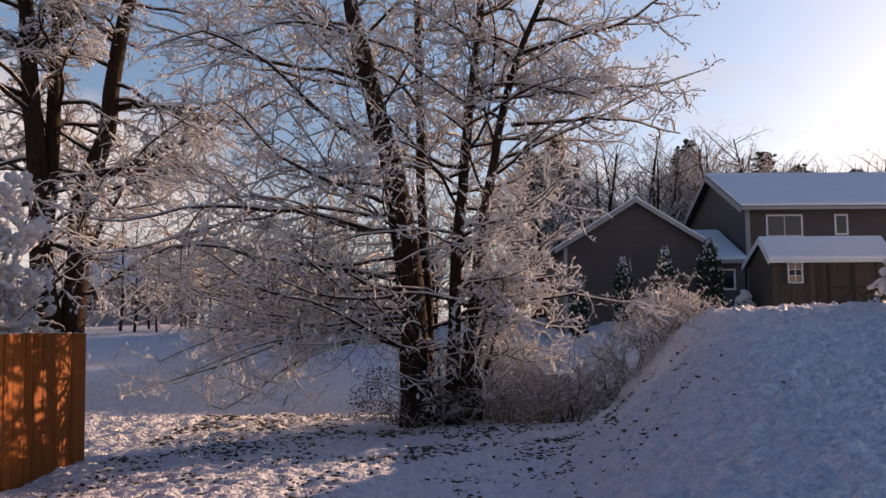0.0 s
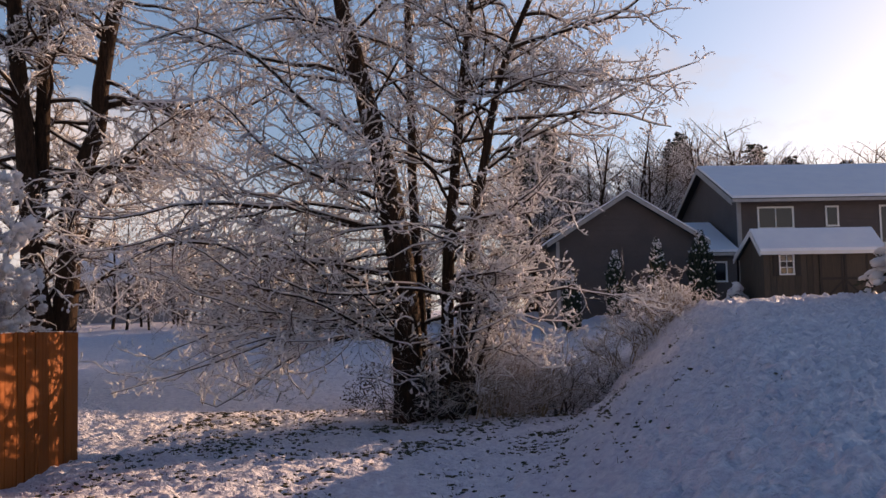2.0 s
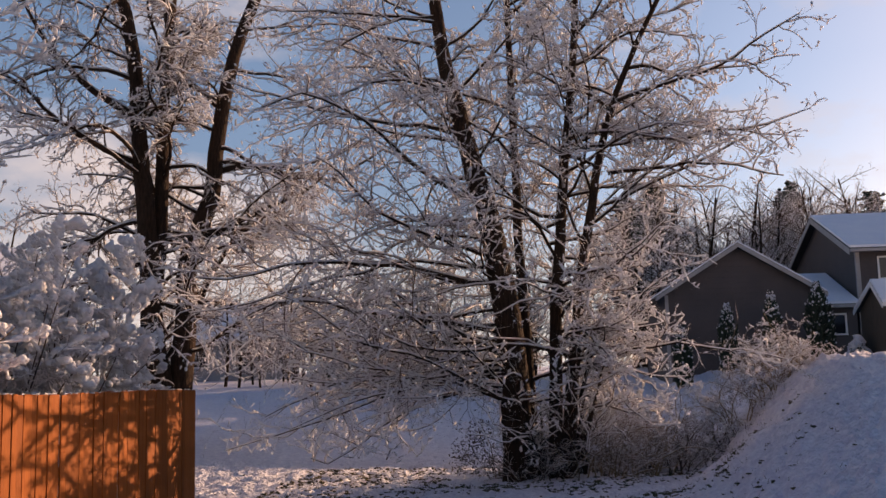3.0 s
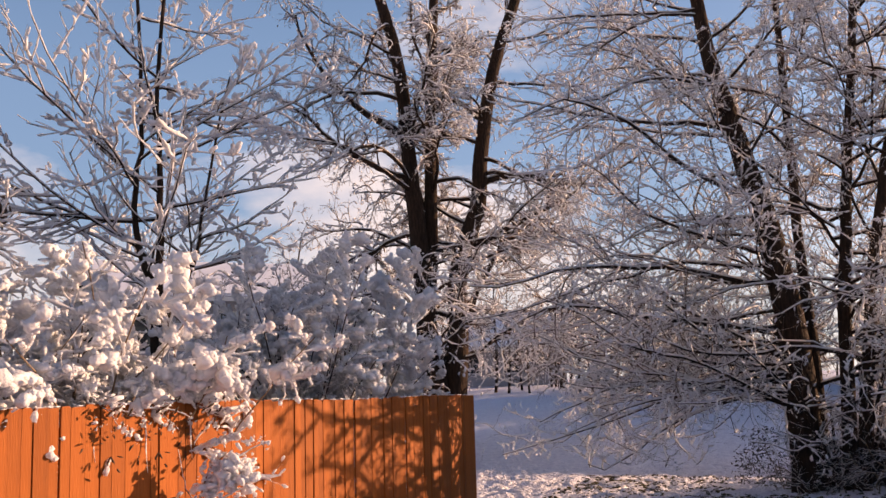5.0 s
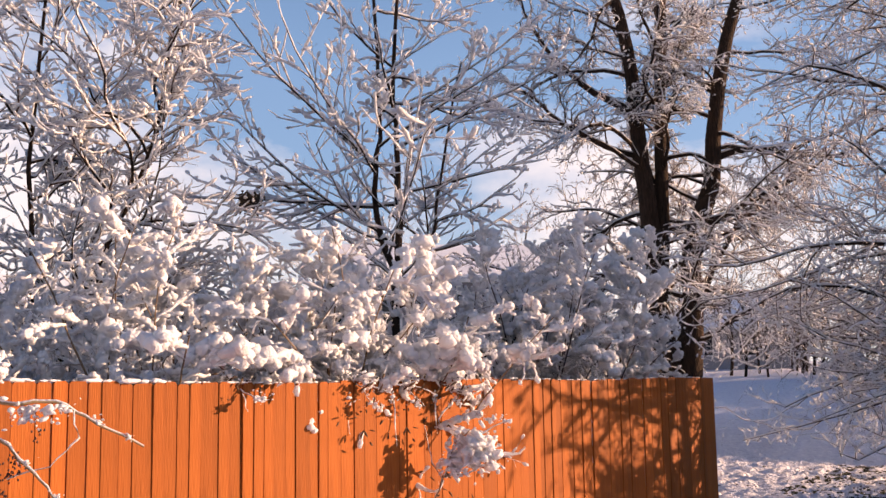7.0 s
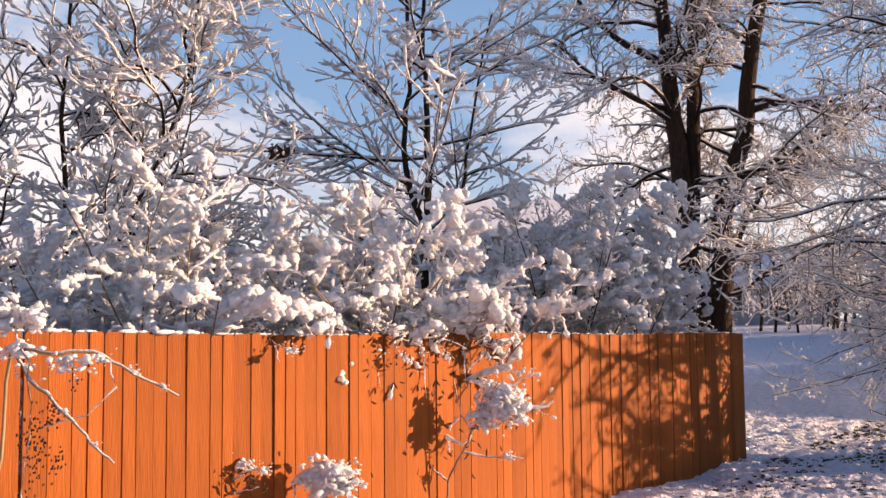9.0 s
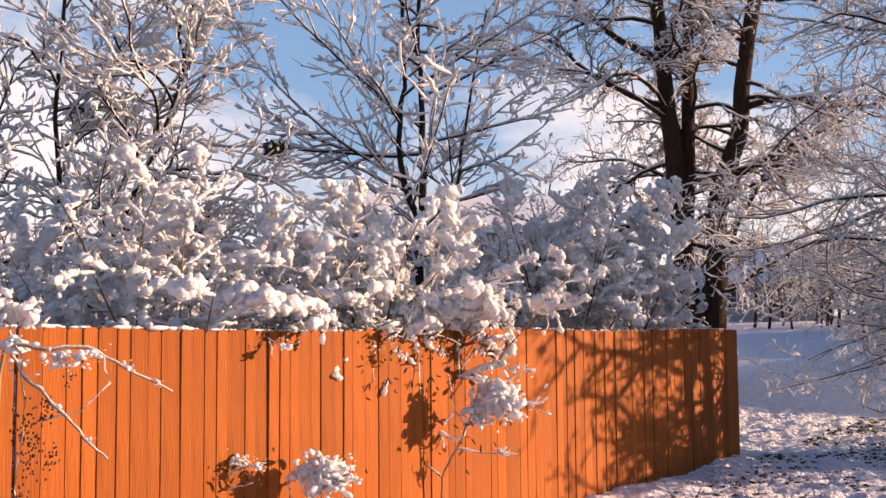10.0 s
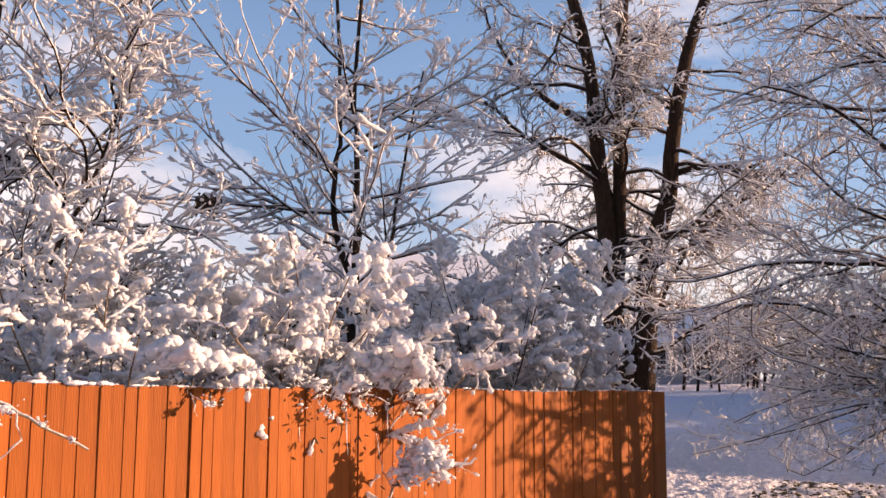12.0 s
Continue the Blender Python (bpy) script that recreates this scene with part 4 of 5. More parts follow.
def house_wing():
    ob = thing("house_wing", HOUSE_M, "low taupe wing with snowy roof joining garage and house", "house")
    x0, x1, y0, ym, y1, ev, rg, g = 9.6, 11.96, 38.0, 41.6, 45.0, 4.55, 5.9, 1.6
    part("wall", prism([(y0, g), (y1, g), (y1, ev), (ym, rg), (y0, ev)], x0, x1, "x"), SIDING, ob)
    k = (rg - ev) / (ym - y0)
    part("roof", slope(x0, x1, y0 - 0.4, ev - 0.4 * k + 0.02, ym, rg + 0.02, 0.1), SHINGLE, ob)
    part("roof", slope(x0, x1, ym, rg + 0.02, y1 + 0.4, ev - 0.3 * k + 0.02, 0.1), SHINGLE, ob)
    part("roof_snow", slope(x0, x1, y0 - 0.38, ev - 0.38 * k + 0.124, ym, rg + 0.124, 0.1), SNOW_ROOF, ob)
    part("gutter", box(x0, x1, y0 - 0.52, y0 - 0.4, ev - 0.4 * k - 0.02, ev - 0.4 * k + 0.1, 0.01), TRIM, ob)
    window(ob, 11.08, 11.5, 3.42, 4.12, y0, 1)


def garage():
    ob = thing("garage", HOUSE_M, "taupe gabled garage with white snow-edged rakes", "garage")
    c, hw, y0, y1, ev, ap, g = 7.22, 2.65, 36.0, 43.0, 4.95, 6.6, 1.5
    x0, x1 = c - hw, c + hw
    k = (ap - ev) / hw
    part("wall", prism([(x0, g), (x1, g), (x1, ev), (c, ap), (x0, ev)], y0, y1), SIDING, ob)
    for a, b in ((x0 - 0.4, c), (x1 + 0.4, c)):
        za, zb = ev - 0.4 * k + 0.02, ap + 0.02
        part("roof", prism([(a, za), (b, zb), (b, zb + 0.12), (a, za + 0.12)], y0 - 0.35, y1 + 0.3), SHINGLE, ob)
        part("roof_snow", prism([(a, za + 0.124), (b, zb + 0.124), (b, zb + 0.19), (a, za + 0.19)], y0 - 0.33, y1 + 0.28), SNOW_ROOF, ob, "snow on the garage roof")
        part("rake_board", prism([(a, za - 0.06), (b, zb - 0.06), (b, zb + 0.1), (a, za + 0.1)], y0 - 0.38, y0 - 0.354), TRIM, ob, "white rake trim")
    for a in (x0 - 0.02, x1 - 0.1):
        part("corner_board", box(a, a + 0.12, y0 - 0.02, y0 + 0.1, g, ev - 0.05), TRIM, ob, "white corner trim")
    for i in range(26):
        z = 2.3 + 0.2 * i
        h = hw if z + 0.19 < ev else max(0, (ap - z - 0.19) / k)
        if h > 0.2:
            part("clapboard", prism([(y0 - 0.018, z), (y0 - 0.001, z), (y0 - 0.001, z + 0.19), (y0 - 0.006, z + 0.19)], c - h + 0.12, c + h - 0.12, "x"), SIDING, ob)


def garden_shed():
    rng = random.Random(2)
    ob = thing("garden_shed", HOUSE_M, "weathered board garden shed with double doors and snowy roof", "shed")
    x0, x1, y0, y1, ym, g = 10.62, 14.4, 31.0, 33.4, 31.75, 2.0
    ev, rg, bk = 4.07, 4.69, 3.99
    part("wall", prism([(y0, g), (y1, g), (y1, bk), (ym, rg), (y0, ev)], x0, x1, "x"), SHED_WOOD, ob, "weathered brown boards")
    n = 19
    bw = (x1 - x0) / n
    me = None
    for i in range(n):
        a = x0 + i * bw
        if me is None:
            o = part("board", box(0.006, bw - 0.006, -0.02, -0.001, 0, ev - 0.06 - g, 0.003), SHED_WOOD, ob, m=Matrix.Translation((a, y0, g)))
            me = o.data
        else:
            hang("board", me, ob, "", Matrix.Translation((a, y0 - rng.uniform(0, 0.004), g)))
    part("roof", slope(x0 - 0.15, x1 + 0.15, y0 - 0.2, ev - 0.1, ym, rg + 0.02, 0.06), SHINGLE, ob)
    part("roof", slope(x0 - 0.15, x1 + 0.15, ym, rg + 0.02, y1 + 0.2, bk - 0.06, 0.06), SHINGLE, ob)
    part("roof_snow", slope(x0 - 0.14, x1 + 0.14, y0 - 0.19, ev - 0.036, ym, rg + 0.084, 0.1), SNOW_ROOF, ob, "sheet of snow on the shed roof")
    part("roof_snow", slope(x0 - 0.14, x1 + 0.14, ym, rg + 0.084, y1 + 0.19, bk + 0.004, 0.1), SNOW_ROOF, ob, "sheet of snow on the shed roof")
    part("fascia", box(x0 - 0.15, x1 + 0.15, y0 - 0.225, y0 - 0.2, ev - 0.14, ev - 0.03), WHITE, ob)
    part("rake_board", slope(x0 - 0.175, x0 - 0.15, ym, rg - 0.06, y1 + 0.2, bk - 0.16, 0.16), WHITE, ob)
    part("rake_board", slope(x0 - 0.175, x0 - 0.15, y0 - 0.2, ev - 0.2, ym, rg - 0.06, 0.16), WHITE, ob)
    window(ob, 11.16, 11.56, 3.32, 3.92, y0 - 0.025, 2, 3, 0.05, bars=0.025)
    for a in (10.92, 11.64):
        part("shutter", box(a, a + 0.18, y0 - 0.05, y0 - 0.023, 3.25, 3.97, 0.006), DARK_TRIM, ob, "dark brown window shutter")
    for a in (12.42, 13.22):
        d = part("door", box(a, a + 0.78, y0 - 0.05, y0 - 0.023, g, 3.9, 0.004), SHED_WOOD, ob, "weathered wooden shed door with cross bracing")
        for b in (a, a + 0.7):
            part("stile", box(b, b + 0.08, y0 - 0.068, y0 - 0.052, g, 3.9), DARK_TRIM, d)
        part("cross_rail", box(a + 0.084, a + 0.696, y0 - 0.066, y0 - 0.052, 3.1, 3.18), DARK_TRIM, d)
        s = 1 if a < 13 else -1
        m = Matrix.Translation((a + 0.39, y0 - 0.07, 2.72)) @ pose(0, 0, 0, 0, -s * 45, 0)
        part("brace", box(-0.48, 0.48, 0.0, 0.012, -0.035, 0.035), DARK_TRIM, d, m=m)
    part("handle", box(13.16, 13.2, y0 - 0.09, y0 - 0.07, 3.0, 3.14, 0.004), DARK_TRIM, ob)


def white_house():
    """The nearer house on the terrace: an eave and a porch post of it come into view."""
    ob = thing("white_house", Matrix.Translation((YO[0], YO[1], 0)) @ pose(0, 0, 0, 0, 0, -63.4), "white house with a porch post and snowy hipped roof", "house")
    x0, x1, y0, y1, ev, rg, g = 0.15, 13.0, 19.0, 26.0, 4.15, 5.7, 1.6
    part("wall", box(x0 + 1.6, x1, y0 + 1.6, y1, g, ev + 0.3), WHITE, ob, "white siding")

    def hip(grow_by, lift, low):
        bm = bmesh.new()
        ym = (y0 + y1) / 2
        e = 0.5 + grow_by
        c = [bm.verts.new(p) for p in ((x0 - e, y0 - e, ev + low), (x1 + e, y0 - e, ev + low), (x1 + e, y1 + e, ev + low), (x0 - e, y1 + e, ev + low))]
        t = [bm.verts.new(p) for p in ((x0 - e, y0 - e, ev + lift), (x1 + e, y0 - e, ev + lift), (x1 + e, y1 + e, ev + lift), (x0 - e, y1 + e, ev + lift))]
        r = [bm.verts.new((x0 + 4.2, ym, rg + lift)), bm.verts.new((x1 - 4.2, ym, rg + lift))]
        bm.faces.new(c[::-1])
        for i in range(4):
            bm.faces.new((c[i], c[(i + 1) % 4], t[(i + 1) % 4], t[i]))
        bm.faces.new((t[0], t[1], r[1], r[0]))
        bm.faces.new((t[1], t[2], r[1]))
        bm.faces.new((t[2], t[3], r[0], r[1]))
        bm.faces.new((t[3], t[0], r[0]))
        return bm

    part("roof", hip(0.0, 0.12, 0.0), SHINGLE, ob)
    part("roof_snow", hip(-0.02, 0.22, 0.124), SNOW_ROOF, ob)
    part("fascia", box(x0 - 0.53, x1 + 0.5, y0 - 0.53, y0 - 0.505, ev - 0.1, ev + 0.12), WHITE, ob)
    part("fascia", box(x0 - 0.53, x0 - 0.505, y0 - 0.5, y1 + 0.5, ev - 0.1, ev + 0.12), WHITE, ob)
    part("soffit", box(x0 - 0.5, x1 + 0.48, y0 - 0.5, y1, ev - 0.04, ev - 0.005), WHITE, ob)
    part("porch_post", box(x0 - 0.02, x0 + 0.16, y0 - 0.1, y0 + 0.08, g, ev - 0.045, 0.01), WHITE, ob, "square white porch post")


def neighbour_house(m, w, d, ev, rg, g, label):
    """A plain gabled house seen through the branches."""
    ob = thing("neighbour_house", m, label, "house", "houses beyond the garden")
    part("wall", prism([(0, g), (d, g), (d, ev), (d / 2, rg), (0, ev)], 0, w, "x"), PALE, ob)
    k = (rg - ev) / (d / 2)
    for y0, z0, y1, z1 in ((-0.4, ev - 0.4 * k, d / 2, rg), (d / 2, rg, d + 0.4, ev - 0.4 * k)):
        part("roof", slope(-0.3, w + 0.3, y0, z0 + 0.02, y1, z1 + 0.02, 0.1), SHINGLE, ob)
        part("roof_snow", slope(-0.28, w + 0.28, y0, z0 + 0.124, y1, z1 + 0.124, 0.1), SNOW_ROOF, ob, "snow on the roof")
    part("gutter", box(-0.3, w + 0.3, -0.5, -0.405, ev - 0.4 * k - 0.02, ev - 0.4 * k + 0.1), WHITE, ob)
    for i in range(int(w // 2.5)):
        window(ob, 0.9 + 2.4 * i, 1.8 + 2.4 * i, ev - 1.6, ev - 0.5, 0.0, 1, 2)


neighbour_house(Matrix.Translation((-2.3, 29, 0)) @ pose(0, 0, 0, 0, 0, 4), 6.5, 7, 4.9, 6.2, 0.5, "pale grey house with snowy roof behind the shrubs")
neighbour_house(Matrix.Translation((15.4, 56, 0)) @ pose(0, 0, 0, 0, 0, -20), 7, 6, 4.7, 6.5, 1.5, "distant low house with blue-shaded snowy roof")
neighbour_house(Matrix.Translation((-18.5, 40, 0)) @ pose(0, 0, 0, 0, 0, 20), 8, 7, 4.4, 6.4, 0.5, "distant pale house behind the crab apple")
two_storey_house()
house_wing()
garage()
garden_shed()
white_house()


# ---- evergreens ----
def arborvitae(X, D, h, w, seed):
    rng = random.Random(seed)
    p = yard(X, D)
    p.z = terrain(X, D)
    ob = thing("arborvitae", Matrix.Translation(p), "narrow dark arborvitae dusted with snow", "conifer", "arborvitae by the garage")
    hang("trunk", mesh_of("trunk", *tubes([([Vector((0, 0, -0.1)), Vector((0, 0, h * 0.5)), Vector((0, 0, h * 0.95))], [0.05, 0.035, 0.01])], 6), BARK), ob)
    sp, sn = [], []
    for _ in range(1100):
        z = rng.random() ** 0.9
        r = w * 0.5 * min(1, (1.02 - z) * 2.6) * (0.75 + 0.25 * min(1, z * 6)) * rng.uniform(0.55, 1.08)
        a = rng.uniform(0, 2 * math.pi)
        q = Vector((math.cos(a) * r, math.sin(a) * r, z * h))
        d = Vector((math.cos(a) * 0.5, math.sin(a) * 0.5, 1.0)).normalized()
        L = rng.uniform(0.08, 0.2)
        sp.append(([q - d * L * 0.5, q, q + d * L], [0.035, 0.045, 0.004]))
        if rng.random() < 0.3:
            sn.append((q + d * L * 0.7, d, rng.uniform(0.03, 0.06), rng.uniform(0.02, 0.045)))
    for _ in range(14):
        sn.append((Vector((rng.gauss(0, 0.05), rng.gauss(0, 0.05), h * rng.uniform(0.93, 1.0))), (0, 0, 1), 0.08, 0.07))
    hang("foliage", mesh_of("foliage", *tubes(sp, 4), NEEDLE), ob, "dark green scale-leaf sprays")
    tagged(hang("snow_dusting", lumps_mesh("snow_dusting", sn, CRUMBS, SNOW, rng), ob), kind="stuff")


arborvitae(9.15, 33.0, 2.75, 0.85, 1)
arborvitae(7.55, 32.6, 2.45, 0.55, 2)
arborvitae(6.1, 32.6, 2.15, 0.55, 3)
arborvitae(4.6, 32.6, 1.95, 0.55, 4)


def snow_fir(X, D, h, w, seed, label, puffs=160):
    """A low spreading evergreen under drooping pillows of snow."""
    rng = random.Random(seed)
    p = yard(X, D)
    p.z = terrain(X, D)
    ob = thing("evergreen_shrub", Matrix.Translation(p), label, "conifer")
    sp, sn, arms = [], [], []
    for _ in range(int(60 * max(1, h))):
        z = rng.random()
        a = rng.uniform(0, 2 * math.pi)
        L = w * 0.5 * (1.05 - z) * rng.uniform(0.8, 1.1)
        q0 = Vector((0, 0, h * (0.15 + 0.8 * z)))
        d = Vector((math.cos(a), math.sin(a), 0))
        pts = [q0, q0 + d * L * 0.5 + Vector((0, 0, 0.08)), q0 + d * L - Vector((0, 0, 0.12 * L + 0.03))]
        arms.append((pts, [0.02, 0.012, 0.005]))
        for k in range(24 if h < 1.5 else 9):
            u = rng.random()
            at = pts[0].lerp(pts[1], u * 2) if u < 0.5 else pts[1].lerp(pts[2], u * 2 - 1)
            e = (d + Vector((rng.gauss(0, 0.6), rng.gauss(0, 0.6), rng.gauss(-0.2, 0.3)))).normalized()
            sp.append(([at, at + e * 0.07, at + e * 0.14], [0.016, 0.018, 0.003] if h < 1.5 else [0.03, 0.034, 0.004]))
        for k in range(3 if h < 2 else 1):
            u = rng.uniform(0.35, 1.0)
            at = pts[0].lerp(pts[1], u * 2) if u < 0.5 else pts[1].lerp(pts[2], u * 2 - 1)
            s = rng.uniform(0.05, 0.12)
            sn.append((at + Vector((0, 0, s * 0.5)), d - Vector((0, 0, 0.3)), s * 1.6, s))
    hang("branches", mesh_of("branches", *tubes(arms, 4), BARK), ob)
    hang("foliage", mesh_of("foliage", *tubes(sp, 3), NEEDLE), ob)
    tagged(hang("pillow_snow", lumps_mesh("pillow_snow", sn, LUMPS, SNOW, rng), ob, "thick drooping pillows of snow"), kind="stuff")


snow_fir(9.75, 20.0, 1.35, 1.9, 5, "low evergreen shrub bowed by thick snow")
for _i, (_x, _d) in enumerate(((-9.5, 43), (-7.6, 44), (-5.6, 43.5), (-3.4, 44.5))):
    snow_fir(_x, _d, 1.6 + 0.3 * (_i % 2), 2.6, 60 + _i, "dark evergreen hedge shrub flecked with snow")
for _i, (_x, _y, _h) in enumerate(((-2.6, 10.6, 3.0), (-0.95, 11.6, 3.3), (1.0, 12.4, 2.9), (-4.6, 9.2, 2.4))):
    _p = to_yard(_x, _y)
    snow_fir(_p[0], _p[1], _h, 2.3, 70 + _i, "dark evergreen shrub half hidden behind snowy shrubs")
snow_fir(10.1, 32.2, 0.9, 1.0, 6, "small evergreen shrub capped with snow")


# ---- woods and distance ----
def conifer(x, y, z, h, w, seed, label="tall dark conifer in the far woods"):
    rng = random.Random(seed)
    ob = thing("conifer_tree", Matrix.Translation((x, y, z)), label, "conifer", "conifers in the woods")
    hang("trunk", mesh_of("trunk", *tubes([([Vector((0, 0, -0.5)), Vector((0, 0, h * 0.5)), Vector((0, 0, h))], [h * 0.02, h * 0.012, 0.02])], 6), BARK), ob)
    sp, sn = [], []
    for _ in range(800):
        t = rng.random() ** 0.8
        a = rng.uniform(0, 2 * math.pi)
        L = w * 0.5 * (1.03 - t) ** 0.6 * rng.uniform(0.5, 1.15) * (0.3 + 0.9 * abs(math.sin(a * 1.5 + t * 13 + seed)))
        r = L * rng.uniform(0.2, 1)
        q = Vector((math.cos(a) * r, math.sin(a) * r, h * (0.12 + 0.88 * t) - 0.18 * r + rng.gauss(0, 0.1)))
        d = Vector((math.cos(a + rng.gauss(0, 0.5)), math.sin(a + rng.gauss(0, 0.5)), rng.uniform(-0.35, 0.2))).normalized()
        s = rng.uniform(0.25, 0.6) * (0.4 + 0.6 * (1 - t))
        sp.append(([q, q + d * s, q + d * s * 1.8], [0.13, 0.16, 0.01]))
        if rng.random() < 0.4:
            sn.append((q + d * s + Vector((0, 0, 0.09)), d, s * 0.7, 0.08))
    hang("foliage", mesh_of("foliage", *tubes(sp, 4, 0.6), NEEDLE), ob)
    tagged(hang("snow_dusting", lumps_mesh("snow_dusting", sn, CRUMBS, SNOW, rng), ob), kind="stuff")


WOOD_S = dict(n=(5, 3, 2, 1), jit=(0.05, 0.14, 0.2, 0.25), up=(0.1, 0.2, 0.15, 0.1), end=(0.25, 0.3, 0.4, 0.5), kids=(16, 7, 4), first=(0.2, 0.12, 0.12), flat=(0.6, 0.8, 1.0),
              ang=(55, 50, 48), ratio=(0.42, 0.46, 0.48), r=(0.16, 0.07, 0.058, 0.05))


def bare_tree(seed):
    rng = random.Random(seed)
    out = {}
    h = rng.uniform(10, 12)
    grow(out, rng, Vector((0, 0, -0.4)), Vector((rng.gauss(0, 0.05), rng.gauss(0, 0.05), 1)), h, 0.17, 0, WOOD_S)
    ob = thing("bare_tree", Matrix.Translation((0, 0, -60)), "bare frosted tree in the far woods", "tree", "bare trees in the woods")
    hang("trunk", mesh_of("trunk", *tubes(out[0], 5), BARK), ob)
    tagged(hang("limb", mesh_of("limb", *tubes(out[1], 3), BARK_TWIG), ob), kind="stuff")
    tagged(hang("frosted_twig", mesh_of("frosted_twig", *tubes(out[2] + out[3], 3), TWIG_FAR), ob, "pale frosted twigs"), kind="stuff")
    return ob


def woods():
    rng = random.Random(77)
    kinds = [bare_tree(s) for s in (1, 2, 3, 4, 6)]
    used = set()

    def put(x, y, z, s):
        k = rng.randrange(len(kinds))
        m = Matrix.Translation((x, y, z)) @ pose(0, 0, 0, 0, 0, rng.uniform(0, 360)) @ Matrix.Scale(s, 4)
        if k in used:
            copy_thing(kinds[k], Matrix.Translation((x, y, z)) @ pose(0, 0, 0, 0, 0, rng.uniform(0, 360))).scale = (s, s, s)
        else:
            used.add(k)
            kinds[k].matrix_basis = m

    # the wood behind the houses
    for i in range(170):
        X, D = (rng.uniform(5, 17), rng.uniform(48, 58)) if i < 60 else (rng.uniform(14, 40), rng.uniform(57, 68))
        p = yard(X, D)
        put(p.x, p.y, terrain(X, D), rng.uniform(0.7, 0.86) if i < 60 else rng.uniform(0.74, 0.9))
    # thin growth beyond the open lawn
    for i in range(34):
        a = radians(rng.uniform(-30, 36))
        d = rng.uniform(46, 80)
        x, y = math.sin(a) * d, math.cos(a) * d
        put(x, y, ground_z(x, y), rng.uniform(0.5, 0.85))
    # a thicket at the far edge of the lawn
    for i in range(34):
        a = radians(rng.uniform(6, 37))
        d = rng.uniform(44, 58)
        x, y = math.sin(a) * d, math.cos(a) * d
        put(x, y, ground_z(x, y) - 0.5, rng.uniform(0.28, 0.5))
    # brown growth behind the maple
    for i in range(40):
        X, D = rng.uniform(-19, 4), rng.uniform(40, 58)
        p = yard(X, D)
        put(p.x, p.y, terrain(X, D) - 0.4, rng.uniform(0.36, 0.6))
    for X, D, h, w, s in ((18.3, 70, 12.7, 4.2, 1), (22.3, 66, 11.2, 8.0, 2), (25.4, 68, 10.6, 7.5, 3), (30.5, 70, 10.6, 6.5, 5), (5.2, 55, 9.6, 5.0, 7), (6.8, 57, 10.6, 5.0, 8), (16.5, 66, 11.5, 4.0, 10)):
        p = yard(X, D)
        conifer(p.x, p.y, terrain(X, D), h, w, s)


woods()


# ---- growth in front of the fence ----
def wiry(name, base, polys, label, puffs=(), berries=(), leaves=(), bark=BARK_SHRUB, snow=0.012, category="plant"):
    """Wiry stems given by control points, with snow, berries and withered leaves on them. Points are relative to the base."""
    rng = random.Random(sum(map(ord, name)) + len(polys))
    ob = thing(name, Matrix.Translation(base), label, category)
    tubesets = []
    for ctrl, r in polys:
        C = [Vector(c) for c in ctrl]
        pts = []
        for i in range(len(C) - 1):
            for k in range(4):
                pts.append(C[i].lerp(C[i + 1], k / 4) + Vector((rng.gauss(0, 0.006), rng.gauss(0, 0.006), rng.gauss(0, 0.006))))
        pts.append(C[-1])
        tubesets.append((pts, [r * (1 - 0.6 * i / len(pts)) for i in range(len(pts))]))
    for t in tubesets:
        hang("stem", mesh_of("stem", *tubes([t], 5), bark), ob)
    if snow:
        tagged(hang("snow_ridge", mesh_of("snow_ridge", *tubes(snow_on(tubesets, rng, snow, 0.7), 5, 0.9), SNOW), ob, "snow lying along the stems"), kind="stuff")
    items = []
    for p, r, n in puffs:
        for k in range(int(n * 2.6)):
            heart = k < n * 0.3
            s = r * (rng.uniform(0.26, 0.44) if heart else 0.06 + 0.16 * rng.random() ** 2)
            e = 0.42 if heart else 0.68
            q = Vector(p) + Vector((rng.gauss(0, r * e), rng.gauss(0, r * e * 0.8), rng.gauss(0, r * e * 0.75)))
            items.append((q, (rng.gauss(0, 1), rng.gauss(0, 1), rng.gauss(0, 0.5)), s * rng.uniform(1.1, 2.4), s))
    if items:
        tagged(hang("snow_puff", lumps_mesh("snow_puff", items, LUMPS, SNOW, rng), ob, "clumps of fresh snow"), kind="stuff")
    items = []
    for p, r, n in berries:
        for _ in range(n):
            items.append((Vector(p) + Vector((rng.gauss(0, r * 0.4), rng.gauss(0, r * 0.3), rng.gauss(0, r * 0.8))), (0, 0, 1), 0.007, 0.0065))
    if items:
        tagged(hang("berry", lumps_mesh("berry", items, CRUMBS, BERRY, rng), ob, "small dark hanging berries"), kind="stuff")
    items = []
    for p, r, n in leaves:
        for _ in range(n):
            s = rng.uniform(0.012, 0.028)
            items.append((Vector(p) + Vector((rng.gauss(0, r), rng.gauss(0, r * 0.6), rng.gauss(0, r))), (rng.gauss(0, 1), rng.gauss(0, 1), rng.gauss(0, 1)), s * 1.5, s * 0.4))
    if items:
        tagged(hang("leaf", lumps_mesh("leaf", items, CRUMBS, LEAF, rng), ob, "withered brown leaves"), kind="stuff")
    return ob


